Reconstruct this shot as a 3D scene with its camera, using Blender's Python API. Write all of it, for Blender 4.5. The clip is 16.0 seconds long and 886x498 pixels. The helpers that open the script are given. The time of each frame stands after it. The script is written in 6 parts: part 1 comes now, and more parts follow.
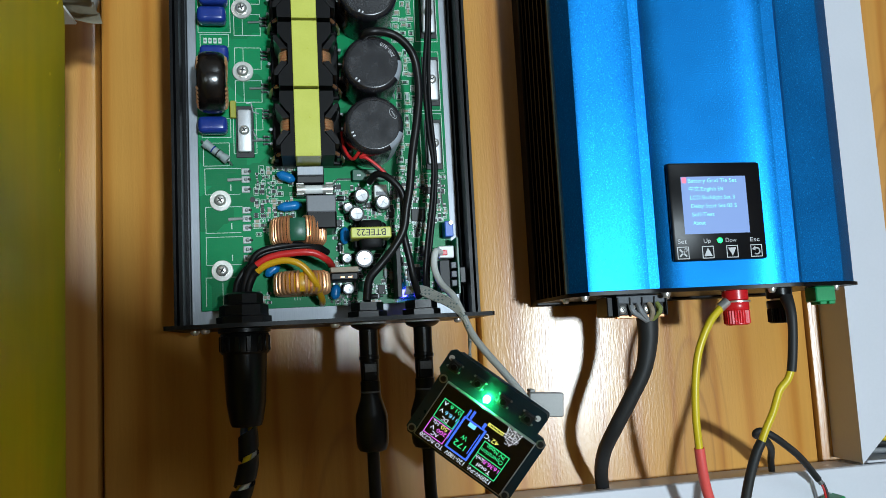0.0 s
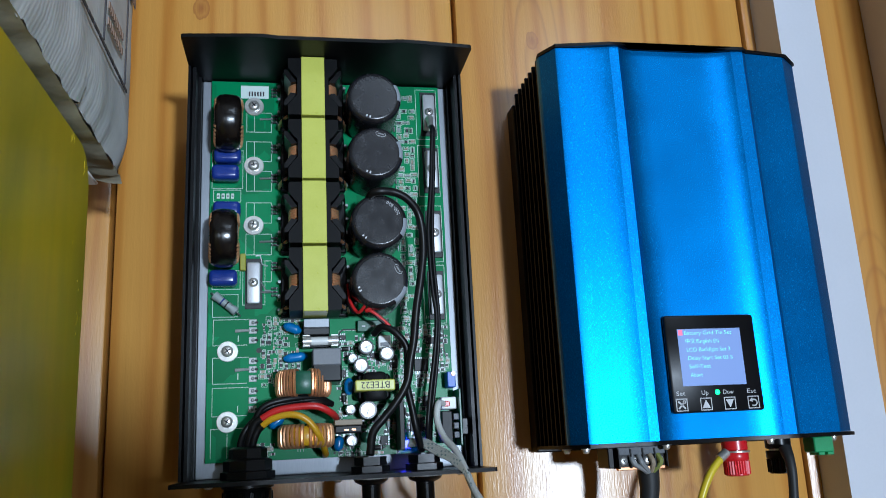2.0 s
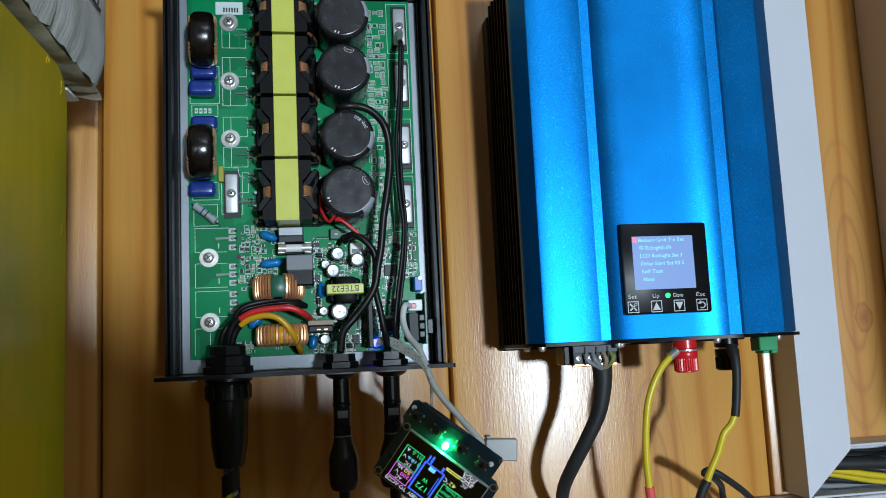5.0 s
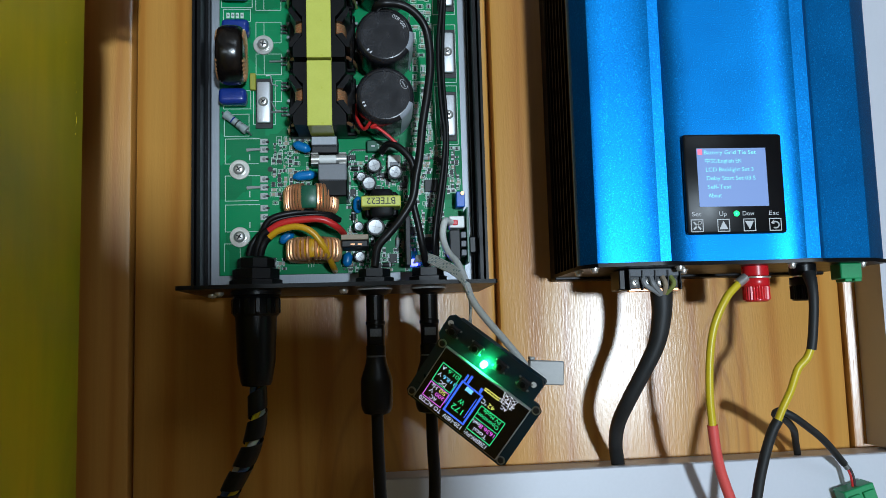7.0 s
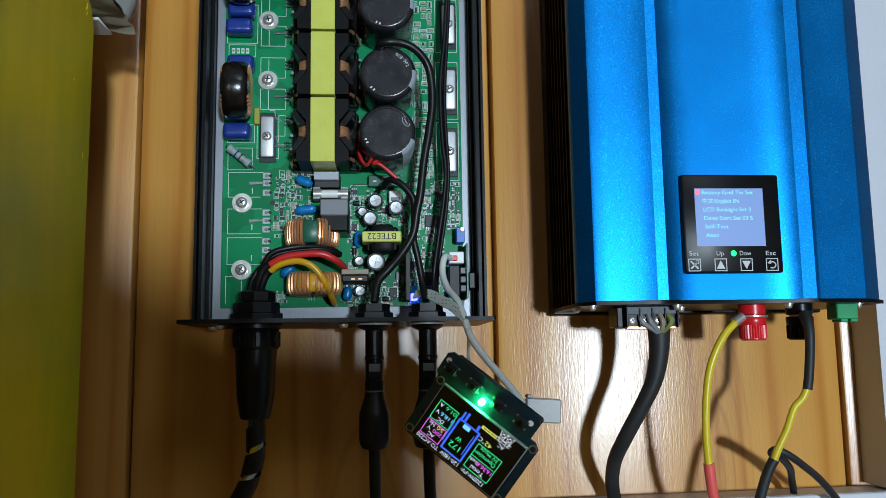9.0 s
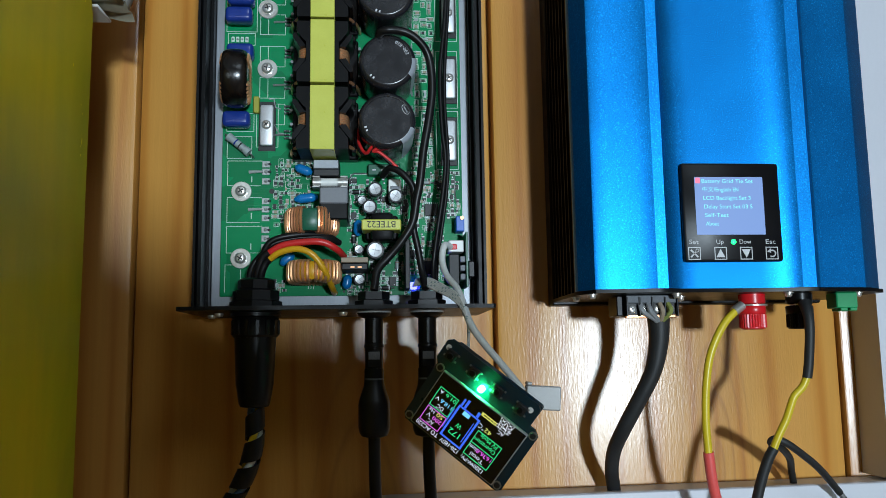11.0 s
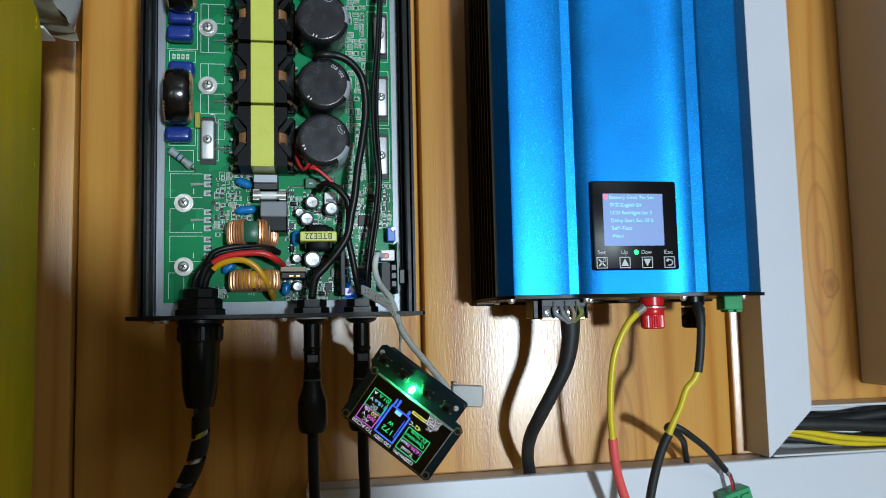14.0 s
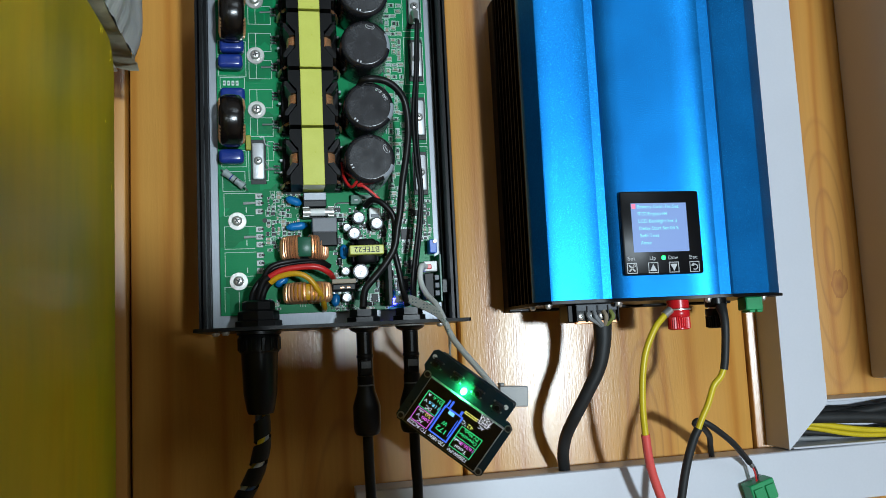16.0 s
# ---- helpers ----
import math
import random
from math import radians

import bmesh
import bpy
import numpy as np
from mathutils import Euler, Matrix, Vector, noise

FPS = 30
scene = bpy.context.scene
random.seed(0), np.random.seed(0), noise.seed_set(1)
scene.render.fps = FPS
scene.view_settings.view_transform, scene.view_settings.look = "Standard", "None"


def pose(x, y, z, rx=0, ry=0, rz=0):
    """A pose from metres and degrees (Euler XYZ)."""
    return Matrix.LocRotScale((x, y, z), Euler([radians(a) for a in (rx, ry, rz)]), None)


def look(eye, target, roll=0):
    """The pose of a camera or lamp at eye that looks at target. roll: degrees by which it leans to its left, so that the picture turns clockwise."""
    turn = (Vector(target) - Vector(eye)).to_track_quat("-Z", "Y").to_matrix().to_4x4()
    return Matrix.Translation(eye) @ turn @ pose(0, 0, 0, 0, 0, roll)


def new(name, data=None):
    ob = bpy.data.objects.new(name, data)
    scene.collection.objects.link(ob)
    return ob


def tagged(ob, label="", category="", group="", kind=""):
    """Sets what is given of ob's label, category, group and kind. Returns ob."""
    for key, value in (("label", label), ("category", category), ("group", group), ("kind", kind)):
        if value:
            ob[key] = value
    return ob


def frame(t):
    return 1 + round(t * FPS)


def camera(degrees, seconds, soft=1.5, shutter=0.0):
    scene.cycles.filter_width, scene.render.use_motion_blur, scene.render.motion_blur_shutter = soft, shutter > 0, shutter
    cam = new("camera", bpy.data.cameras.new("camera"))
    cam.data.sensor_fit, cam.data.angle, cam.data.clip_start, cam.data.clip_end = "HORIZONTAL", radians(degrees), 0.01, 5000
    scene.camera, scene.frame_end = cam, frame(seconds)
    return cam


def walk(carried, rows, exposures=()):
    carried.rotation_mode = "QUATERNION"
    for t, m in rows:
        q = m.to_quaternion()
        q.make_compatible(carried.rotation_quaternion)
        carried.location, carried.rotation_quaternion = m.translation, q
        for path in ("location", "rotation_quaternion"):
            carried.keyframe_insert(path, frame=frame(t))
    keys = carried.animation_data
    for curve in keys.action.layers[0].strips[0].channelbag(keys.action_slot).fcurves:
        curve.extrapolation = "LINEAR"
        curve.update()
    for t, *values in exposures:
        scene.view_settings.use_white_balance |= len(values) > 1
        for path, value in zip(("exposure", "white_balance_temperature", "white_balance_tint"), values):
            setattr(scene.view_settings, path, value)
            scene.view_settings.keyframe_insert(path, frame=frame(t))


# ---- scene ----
cam = camera(57.0, 16.0, soft=0.5, shutter=0.4)
PATH = [
    (0, (-0.1078, -0.4926, 1.3715), (0.2303, 1.4668, 1.5870), -3.01),
    (0.5, (-0.1083, -0.4953, 1.3726), (0.2314, 1.4605, 1.6165), -3.06),
    (1, (-0.1089, -0.5031, 1.3914), (0.2447, 1.4334, 1.7453), -3.56),
    (1.5, (-0.1086, -0.5106, 1.4076), (0.2449, 1.4003, 1.8803), -3.38),
    (2, (-0.1145, -0.5074, 1.3955), (0.2452, 1.4043, 1.8603), -2.87),
    (2.5, (-0.1179, -0.5190, 1.3925), (0.2846, 1.3955, 1.8080), -2.59),
    (3, (-0.1187, -0.5393, 1.3991), (0.3557, 1.3710, 1.7535), -2.59),
    (5.5, (-0.0822, -0.5373, 1.3859), (0.1463, 1.4356, 1.6209), -2.83),
    (6, (-0.0773, -0.5073, 1.3716), (0.0763, 1.4709, 1.6232), -2.60),
    (6.5, (-0.0742, -0.4981, 1.3658), (0.0660, 1.4859, 1.5760), -2.09),
    (7, (-0.0727, -0.5004, 1.3567), (0.0763, 1.4832, 1.5642), -1.62),
    (7.5, (-0.0748, -0.5015, 1.3596), (0.0789, 1.4813, 1.5712), -1.45),
    (8, (-0.0712, -0.5043, 1.3629), (0.0758, 1.4763, 1.5984), -1.25),
    (8.5, (-0.0724, -0.5053, 1.3649), (0.0753, 1.4729, 1.6199), -0.93),
    (11, (-0.0734, -0.5039, 1.3587), (0.0802, 1.4738, 1.6139), -0.85),
    (11.5, (-0.0761, -0.4920, 1.3510), (0.0606, 1.4878, 1.5998), -0.75),
    (12, (-0.0803, -0.4861, 1.3483), (0.0397, 1.4968, 1.5802), -0.41),
    (12.5, (-0.0786, -0.4952, 1.3540), (0.0507, 1.4851, 1.6024), 0.05),
    (13, (-0.0759, -0.5183, 1.3625), (0.1120, 1.4583, 1.6026), 0.09),
    (13.5, (-0.0768, -0.5237, 1.3684), (0.1916, 1.4471, 1.5777), -0.49),
    (14, (-0.0829, -0.5440, 1.3760), (0.2612, 1.4178, 1.5582), -1.32),
    (14.5, (-0.1004, -0.5739, 1.3770), (0.2966, 1.3775, 1.5628), -1.90),
    (15, (-0.1097, -0.5757, 1.3747), (0.3011, 1.3705, 1.5836), -2.33),
    (15.5, (-0.1173, -0.5686, 1.3724), (0.2793, 1.3799, 1.5872), -2.66),
    (16, (-0.1209, -0.5667, 1.3726), (0.2565, 1.3857, 1.5865), -2.75),
]
walk(cam, [(t, look(eye, target, roll)) for t, eye, target, roll in PATH],
     [(0, 0.17, 6350, 9), (1.5, 0.04, 5800, 14), (2.5, 0.02, 5800, 14), (3, 0, 5960, 12), (5.5, -0.03, 6100, 11), (8.5, -0.05, 6080, 11), (11, -0.05, 6180, 10), (12, 0.02, 6300, 10), (14.5, 0.04, 6320, 10), (16, 0.06, 6360, 10)])

WALL = 0.010      # the face of the planked wall; the camera looks along +y at it


# ---- light ----
world = bpy.data.worlds.new("world")
scene.world = world
world.use_nodes = True
world.node_tree.nodes["Background"].inputs[0].default_value = (0.75, 0.85, 1.0, 1)
world.node_tree.nodes["Background"].inputs[1].default_value = 0.02


def lamp(name, eye, target, power, sx, sy, colour, shape="DISK"):
    data = bpy.data.lights.new(name, "AREA")
    data.shape, data.size, data.size_y, data.energy, data.color = shape, sx, sy, power, colour
    ob = new(name, data)
    ob.matrix_world = look(eye, target)
    return ob


lamp("work_lamp_light", (0.40, -2.50, 1.30), (0.02, 0.0, 1.42), 52.0, 0.15, 0.15, (0.785, 0.925, 1.0))
# fill added from overhead to lift the dark sides; no such lamp is known
lamp("fill_light", (0.45, -1.75, 2.62), (0.0, -0.3, 1.3), 6.5, 0.6, 0.6, (0.78, 0.92, 1.0))


# ---- materials ----
def nodes_of(name):
    m = bpy.data.materials.new(name)
    m.use_nodes = True
    t = m.node_tree
    return m, t, t.nodes["Principled BSDF"]


def add(t, kind, **values):
    n = t.nodes.new(kind)
    for k, v in values.items():
        n.inputs[k].default_value = v
    return n


def scaled_coords(t, scale, random_shift=False):
    c = t.nodes.new("ShaderNodeTexCoord")
    mp = t.nodes.new("ShaderNodeMapping")
    mp.inputs["Scale"].default_value = scale
    t.links.new(c.outputs["Object"], mp.inputs["Vector"])
    if random_shift:
        info = t.nodes.new("ShaderNodeObjectInfo")
        mul = t.nodes.new("ShaderNodeMath")
        mul.operation = "MULTIPLY"
        mul.inputs[1].default_value = 7.3
        t.links.new(info.outputs["Random"], mul.inputs[0])
        comb = t.nodes.new("ShaderNodeCombineXYZ")
        for k in "XYZ":
            t.links.new(mul.outputs[0], comb.inputs[k])
        t.links.new(comb.outputs[0], mp.inputs["Location"])
    return mp.outputs["Vector"]


def ramp(t, fac, stops):
    r = t.nodes.new("ShaderNodeValToRGB")
    el = r.color_ramp.elements
    while len(el) < len(stops):
        el.new(0.5)
    for e, (p, c) in zip(el, stops):
        e.position, e.color = p, (*c, 1)
    t.links.new(fac, r.inputs[0])
    return r.outputs["Color"]


def bump(t, b, height, strength, distance, before=None):
    n = add(t, "ShaderNodeBump", Strength=strength, Distance=distance)
    t.links.new(height, n.inputs["Height"])
    if before:
        t.links.new(before, n.inputs["Normal"])
    t.links.new(n.outputs["Normal"], b.inputs["Normal"])
    return n.outputs["Normal"]


def paint(name, colour, rough=0.5, metal=0.0, vary=0.15, grain=900.0, stain=60.0, relief=0.15, depth=0.0002, coat=0.0, stretch=(1, 1, 1), gloss=0.5):
    """A plain surface: colour varied at two scales, roughness varied, fine relief."""
    m, t, b = nodes_of(name)
    v = scaled_coords(t, stretch)
    fine = add(t, "ShaderNodeTexNoise", Scale=grain, Detail=3.0)
    wide = add(t, "ShaderNodeTexNoise", Scale=stain, Detail=4.0)
    for n in (fine, wide):
        t.links.new(v, n.inputs["Vector"])
    mix = t.nodes.new("ShaderNodeMath")
    mix.operation = "ADD"
    t.links.new(fine.outputs["Fac"], mix.inputs[0])
    t.links.new(wide.outputs["Fac"], mix.inputs[1])
    half = t.nodes.new("ShaderNodeMath")
    half.operation = "MULTIPLY"
    half.inputs[1].default_value = 0.5
    t.links.new(mix.outputs[0], half.inputs[0])
    lo = tuple(c * (1 - vary) for c in colour)
    hi = tuple(min(1, c * (1 + vary)) for c in colour)
    t.links.new(ramp(t, half.outputs[0], [(0.3, lo), (0.7, hi)]), b.inputs["Base Color"])
    rr = add(t, "ShaderNodeMapRange")
    rr.inputs["To Min"].default_value = max(0.02, rough - 0.08)
    rr.inputs["To Max"].default_value = min(1, rough + 0.10)
    t.links.new(wide.outputs["Fac"], rr.inputs["Value"])
    t.links.new(rr.outputs[0], b.inputs["Roughness"])
    b.inputs["Metallic"].default_value = metal
    b.inputs["Specular IOR Level"].default_value = gloss
    b.inputs["Coat Weight"].default_value = coat
    b.inputs["Coat Roughness"].default_value = 0.08
    if relief:
        bump(t, b, fine.outputs["Fac"], relief, depth)
    return m


def glow(name, colour, strength):
    m, t, b = nodes_of(name)
    b.inputs["Base Color"].default_value = (*(c * 0.3 for c in colour), 1)
    b.inputs["Emission Color"].default_value = (*colour, 1)
    b.inputs["Emission Strength"].default_value = strength
    b.inputs["Roughness"].default_value = 0.3
    return m


def pine(name):
    """Varnished knotty pine with upright grain; each plank has its own figure."""
    m, t, b = nodes_of(name)
    v = scaled_coords(t, (1, 1, 0.06), True)
    warp = add(t, "ShaderNodeTexNoise", Scale=9.0, Detail=3.0)
    t.links.new(v, warp.inputs["Vector"])
    rings = add(t, "ShaderNodeTexWave", Scale=15.0, Distortion=11.0, Detail=2.5)
    rings.inputs["Detail Scale"].default_value = 1.2
    rings.wave_type, rings.bands_direction = "BANDS", "X"
    t.links.new(v, rings.inputs["Vector"])
    v2 = scaled_coords(t, (1, 1, 0.025), True)
    fibre = add(t, "ShaderNodeTexNoise", Scale=420.0, Detail=4.0)
    t.links.new(v2, fibre.inputs["Vector"])
    tone = ramp(t, rings.outputs["Fac"], [(0.0, (0.65, 0.325, 0.068)), (0.62, (0.63, 0.302, 0.060)), (0.86, (0.59, 0.268, 0.048)), (1.0, (0.53, 0.218, 0.036))])
    shade = ramp(t, warp.outputs["Fac"], [(0.3, (0.86, 0.82, 0.78)), (0.7, (1.0, 1.0, 1.0))])
    mul = t.nodes.new("ShaderNodeMix")
    mul.data_type, mul.blend_type = "RGBA", "MULTIPLY"
    mul.inputs[0].default_value = 0.8
    t.links.new(tone, mul.inputs[6])
    t.links.new(shade, mul.inputs[7])
    fb = ramp(t, fibre.outputs["Fac"], [(0.3, (0.90, 0.87, 0.84)), (0.65, (1, 1, 1))])
    mul2 = t.nodes.new("ShaderNodeMix")
    mul2.data_type, mul2.blend_type = "RGBA", "MULTIPLY"
    mul2.inputs[0].default_value = 0.6
    t.links.new(mul.outputs[2], mul2.inputs[6])
    t.links.new(fb, mul2.inputs[7])
    # knots, at their places on the wall
    colour = mul2.outputs[2]
    geo = t.nodes.new("ShaderNodeNewGeometry")
    for kx, kz, r in KNOTS:
        sub = add(t, "ShaderNodeVectorMath")
        sub.operation = "SUBTRACT"
        sub.inputs[1].default_value = (kx, WALL, kz)
        t.links.new(geo.outputs["Position"], sub.inputs[0])
        sc = t.nodes.new("ShaderNodeVectorMath")
        sc.operation = "MULTIPLY"
        sc.inputs[1].default_value = (1 / r, 0, 0.62 / r)
        t.links.new(sub.outputs[0], sc.inputs[0])
        ln = t.nodes.new("ShaderNodeVectorMath")
        ln.operation = "LENGTH"
        t.links.new(sc.outputs[0], ln.inputs[0])
        wob = t.nodes.new("ShaderNodeMath")
        wob.operation = "MULTIPLY_ADD"
        wob.inputs[1].default_value = 0.5
        t.links.new(fibre.outputs["Fac"], wob.inputs[0])
        t.links.new(ln.outputs["Value"], wob.inputs[2])
        k = ramp(t, wob.outputs[0], [(0.35, (0.85, 0.85, 0.85)), (0.75, (0.35, 0.35, 0.35)), (1.0, (0.75, 0.75, 0.75)), (1.25, (0.1, 0.1, 0.1)), (1.6, (0.3, 0.3, 0.3)), (2.0, (0, 0, 0))])
        mk = t.nodes.new("ShaderNodeMix")
        mk.data_type = "RGBA"
        mk.inputs[7].default_value = (0.33, 0.105, 0.026, 1)
        t.links.new(k, mk.inputs[0])
        t.links.new(colour, mk.inputs[6])
        colour = mk.outputs[2]
    # arched figure where the saw cut across the growth rings
    for cx, cz, r in ARCHES:
        sub = t.nodes.new("ShaderNodeVectorMath")
        sub.operation = "SUBTRACT"
        sub.inputs[1].default_value = (cx, WALL, cz)
        t.links.new(geo.outputs["Position"], sub.inputs[0])
        sc = t.nodes.new("ShaderNodeVectorMath")
        sc.operation = "MULTIPLY"
        sc.inputs[1].default_value = (1 / r, 0, 0.22 / r)
        t.links.new(sub.outputs[0], sc.inputs[0])
        ln = t.nodes.new("ShaderNodeVectorMath")
        ln.operation = "LENGTH"
        t.links.new(sc.outputs[0], ln.inputs[0])
        wob = t.nodes.new("ShaderNodeMath")
        wob.operation = "MULTIPLY_ADD"
        wob.inputs[1].default_value = 0.35
        t.links.new(warp.outputs["Fac"], wob.inputs[0])
        t.links.new(ln.outputs["Value"], wob.inputs[2])
        k = ramp(t, wob.outputs[0], [(0.20, (0.1, 0.1, 0.1)), (0.30, (0.55, 0.55, 0.55)), (0.33, (0.1, 0.1, 0.1)), (0.47, (0.15, 0.15, 0.15)), (0.52, (0.6, 0.6, 0.6)), (0.55, (0.1, 0.1, 0.1)), (0.70, (0.1, 0.1, 0.1)), (0.74, (0.45, 0.45, 0.45)), (0.77, (0.05, 0.05, 0.05)), (0.90, (0.05, 0.05, 0.05)), (0.93, (0.3, 0.3, 0.3)), (0.97, (0, 0, 0))])
        mk = t.nodes.new("ShaderNodeMix")
        mk.data_type = "RGBA"
        mk.inputs[7].default_value = (0.34, 0.130, 0.030, 1)
        t.links.new(k, mk.inputs[0])
        t.links.new(colour, mk.inputs[6])
        colour = mk.outputs[2]
    t.links.new(colour, b.inputs["Base Color"])
    b.inputs["Roughness"].default_value = 0.45
    b.inputs["Specular IOR Level"].default_value = 0.12
    b.inputs["Coat Weight"].default_value = 1.0
    b.inputs["Coat Roughness"].default_value = 0.285
    b.inputs["Coat IOR"].default_value = 1.62
    v3 = scaled_coords(t, (1, 1, 0.07), True)
    ripple = add(t, "ShaderNodeTexNoise", Scale=900.0, Detail=3.0)
    t.links.new(v3, ripple.inputs["Vector"])
    n1 = bump(t, b, ripple.outputs["Fac"], 0.085, 0.0008)
    pits = add(t, "ShaderNodeTexNoise", Scale=1100.0, Detail=2.0)
    t.links.new(scaled_coords(t, (1, 1, 0.22), True), pits.inputs["Vector"])
    n2 = bump(t, b, pits.outputs["Fac"], 0.11, 0.0006, n1)
    t.links.new(n2, b.inputs["Coat Normal"])
    return m


def brushed_yellow(name):
    """Brushed mustard paint, thin over a greener undercoat, unevenly glossy."""
    m, t, b = nodes_of(name)
    v = scaled_coords(t, (1, 1, 0.55))
    cloud = add(t, "ShaderNodeTexNoise", Scale=13.0, Detail=5.0, Distortion=0.6)
    strokes = add(t, "ShaderNodeTexNoise", Scale=110.0, Detail=4.0)
    t.links.new(v, cloud.inputs["Vector"])
    t.links.new(scaled_coords(t, (1, 1, 0.12)), strokes.inputs["Vector"])
    tone = ramp(t, cloud.outputs["Fac"], [(0.28, (0.30, 0.255, 0.010)), (0.48, (0.50, 0.375, 0.008)), (0.62, (0.60, 0.405, 0.007)), (0.78, (0.52, 0.30, 0.006))])
    dabs = ramp(t, strokes.outputs["Fac"], [(0.30, (0.80, 0.84, 0.80)), (0.60, (1, 1, 1))])
    mul = t.nodes.new("ShaderNodeMix")
    mul.data_type, mul.blend_type = "RGBA", "MULTIPLY"
    mul.inputs[0].default_value = 0.45
    t.links.new(tone, mul.inputs[6])
    t.links.new(dabs, mul.inputs[7])
    t.links.new(mul.outputs[2], b.inputs["Base Color"])
    rr = add(t, "ShaderNodeMapRange")
    rr.inputs["To Min"].default_value, rr.inputs["To Max"].default_value = 0.24, 0.50
    t.links.new(cloud.outputs["Fac"], rr.inputs["Value"])
    t.links.new(rr.outputs[0], b.inputs["Roughness"])
    b.inputs["Specular IOR Level"].default_value = 0.42
    first = bump(t, b, cloud.outputs["Fac"], 0.12, 0.004)
    bump(t, b, strokes.outputs["Fac"], 0.05, 0.0006, first)
    return m


ARCHES = [(0.303, 1.425, 0.030), (0.140, 1.285, 0.030), (-0.085, 1.20, 0.045), (0.055, 1.655, 0.035)]
KNOTS = [(0.056, 1.676, 0.006), (-0.175, 1.690, 0.007), (0.309, 1.399, 0.0095), (-0.238, 1.718, 0.010)]
M = {}
M["pine"] = pine("varnished_pine")
M["room"] = paint("room_plaster", (0.30, 0.28, 0.25), 0.8, vary=0.04, grain=300, stain=5)
M["floor"] = paint("floor_boards", (0.30, 0.20, 0.12), 0.5, vary=0.2, stain=8)
M["pvc"] = paint("white_pvc", (0.58, 0.595, 0.65), 0.38, vary=0.025, grain=500, stain=25, relief=0.05)
M["yellow_box"] = brushed_yellow("yellow_paint")
M["bright_yellow"] = paint("bare_bright_yellow", (0.78, 0.58, 0.02), 0.5, vary=0.15)
M["cardboard"] = paint("white_carton", (0.62, 0.62, 0.60), 0.75, vary=0.12, grain=260, stain=24, relief=0.25, depth=0.0005)
# olive-brown copy of the carton white, with the underside's shade in its colour
M["cardboard_shaded"] = paint("shaded_carton", (0.40, 0.37, 0.27), 0.8, vary=0.25, grain=200, stain=30, relief=0.35, depth=0.0006)
M["ink"] = paint("printed_ink", (0.05, 0.045, 0.05), 0.7, vary=0.2)
M["ink_brown"] = paint("brown_ink", (0.30, 0.20, 0.15), 0.7, vary=0.2)
M["cabinet"] = paint("beige_enamel", (0.56, 0.51, 0.45), 0.45, vary=0.03, grain=600, stain=9, relief=0.08)
M["black_metal"] = paint("black_anodised", (0.0040, 0.0042, 0.0050), 0.36, 0.0, gloss=0.18, vary=0.2, grain=1500, stain=90, relief=0.1, depth=0.0001)
M["fin_black"] = paint("matt_black_fins", (0.0025, 0.0025, 0.0035), 0.5, gloss=0.06, vary=0.2)
M["aluminium"] = paint("bare_aluminium", (0.28, 0.30, 0.33), 0.45, 0.6, vary=0.10, grain=1400, stain=90, relief=0.08, depth=0.0001, stretch=(1, 1, 0.15))
M["steel"] = paint("zinc_steel", (0.66, 0.65, 0.62), 0.30, 0.75, vary=0.10, grain=2500, stain=300, relief=0.05, depth=0.0001)
M["plastic"] = paint("black_plastic", (0.0035, 0.0035, 0.004), 0.32, gloss=0.22, vary=0.2, grain=1800, stain=120, relief=0.06, depth=0.0001)
M["rubber"] = paint("black_rubber", (0.005, 0.005, 0.0055), 0.38, gloss=0.28, vary=0.25, grain=2200, stain=110, relief=0.12, depth=0.0001)
M["ferrite"] = paint("black_ferrite", (0.0035, 0.0035, 0.004), 0.45, gloss=0.12, vary=0.25, grain=2400, stain=200, relief=0.15, depth=0.0001)
M["tape"] = paint("yellow_tape", (0.54, 0.56, 0.095), 0.30, vary=0.05, grain=1500, stain=150, relief=0.05, depth=0.0001)
M["copper"] = paint("enamelled_copper", (0.80, 0.39, 0.20), 0.30, 0.8, vary=0.2, grain=2500, stain=300, relief=0.05, depth=0.0001)
M["copper_gold"] = paint("gold_copper", (0.82, 0.44, 0.22), 0.32, 0.7, vary=0.2, grain=2500, stain=300, relief=0.05, depth=0.0001)
M["green_core"] = paint("green_core", (0.01, 0.09, 0.05), 0.35, vary=0.2)
M["sleeve"] = paint("capacitor_sleeve", (0.014, 0.014, 0.017), 0.24, gloss=0.60, vary=0.45, grain=1100, stain=130, relief=0.05, depth=0.0002)
M["sleeve_grey"] = paint("grey_stripe", (0.30, 0.33, 0.37), 0.3, vary=0.1)
M["sheath"] = paint("dusty_cable_sheath", (0.016, 0.017, 0.018), 0.52, gloss=0.38, vary=0.35, grain=1500, stain=90, relief=0.15, depth=0.0002)
M["dusty"] = paint("dusty_grey_plastic", (0.105, 0.115, 0.13), 0.6, vary=0.35, grain=1200, stain=220, relief=0.2, depth=0.0002)
M["choke_wrap"] = paint("brown_black_wrap", (0.0060, 0.0045, 0.0040), 0.22, gloss=0.45, vary=0.4, grain=900, stain=160, relief=0.12, depth=0.0004)
M["film_blue"] = paint("blue_epoxy", (0.012, 0.035, 0.22), 0.2, vary=0.15, grain=1800, stain=200, relief=0.05, depth=0.0001)
M["disc_blue"] = paint("sky_blue_epoxy", (0.01, 0.17, 0.46), 0.25, vary=0.15, grain=1800, stain=200, relief=0.05, depth=0.0001)
M["relay_grey"] = paint("grey_plastic", (0.16, 0.17, 0.19), 0.5, vary=0.08)
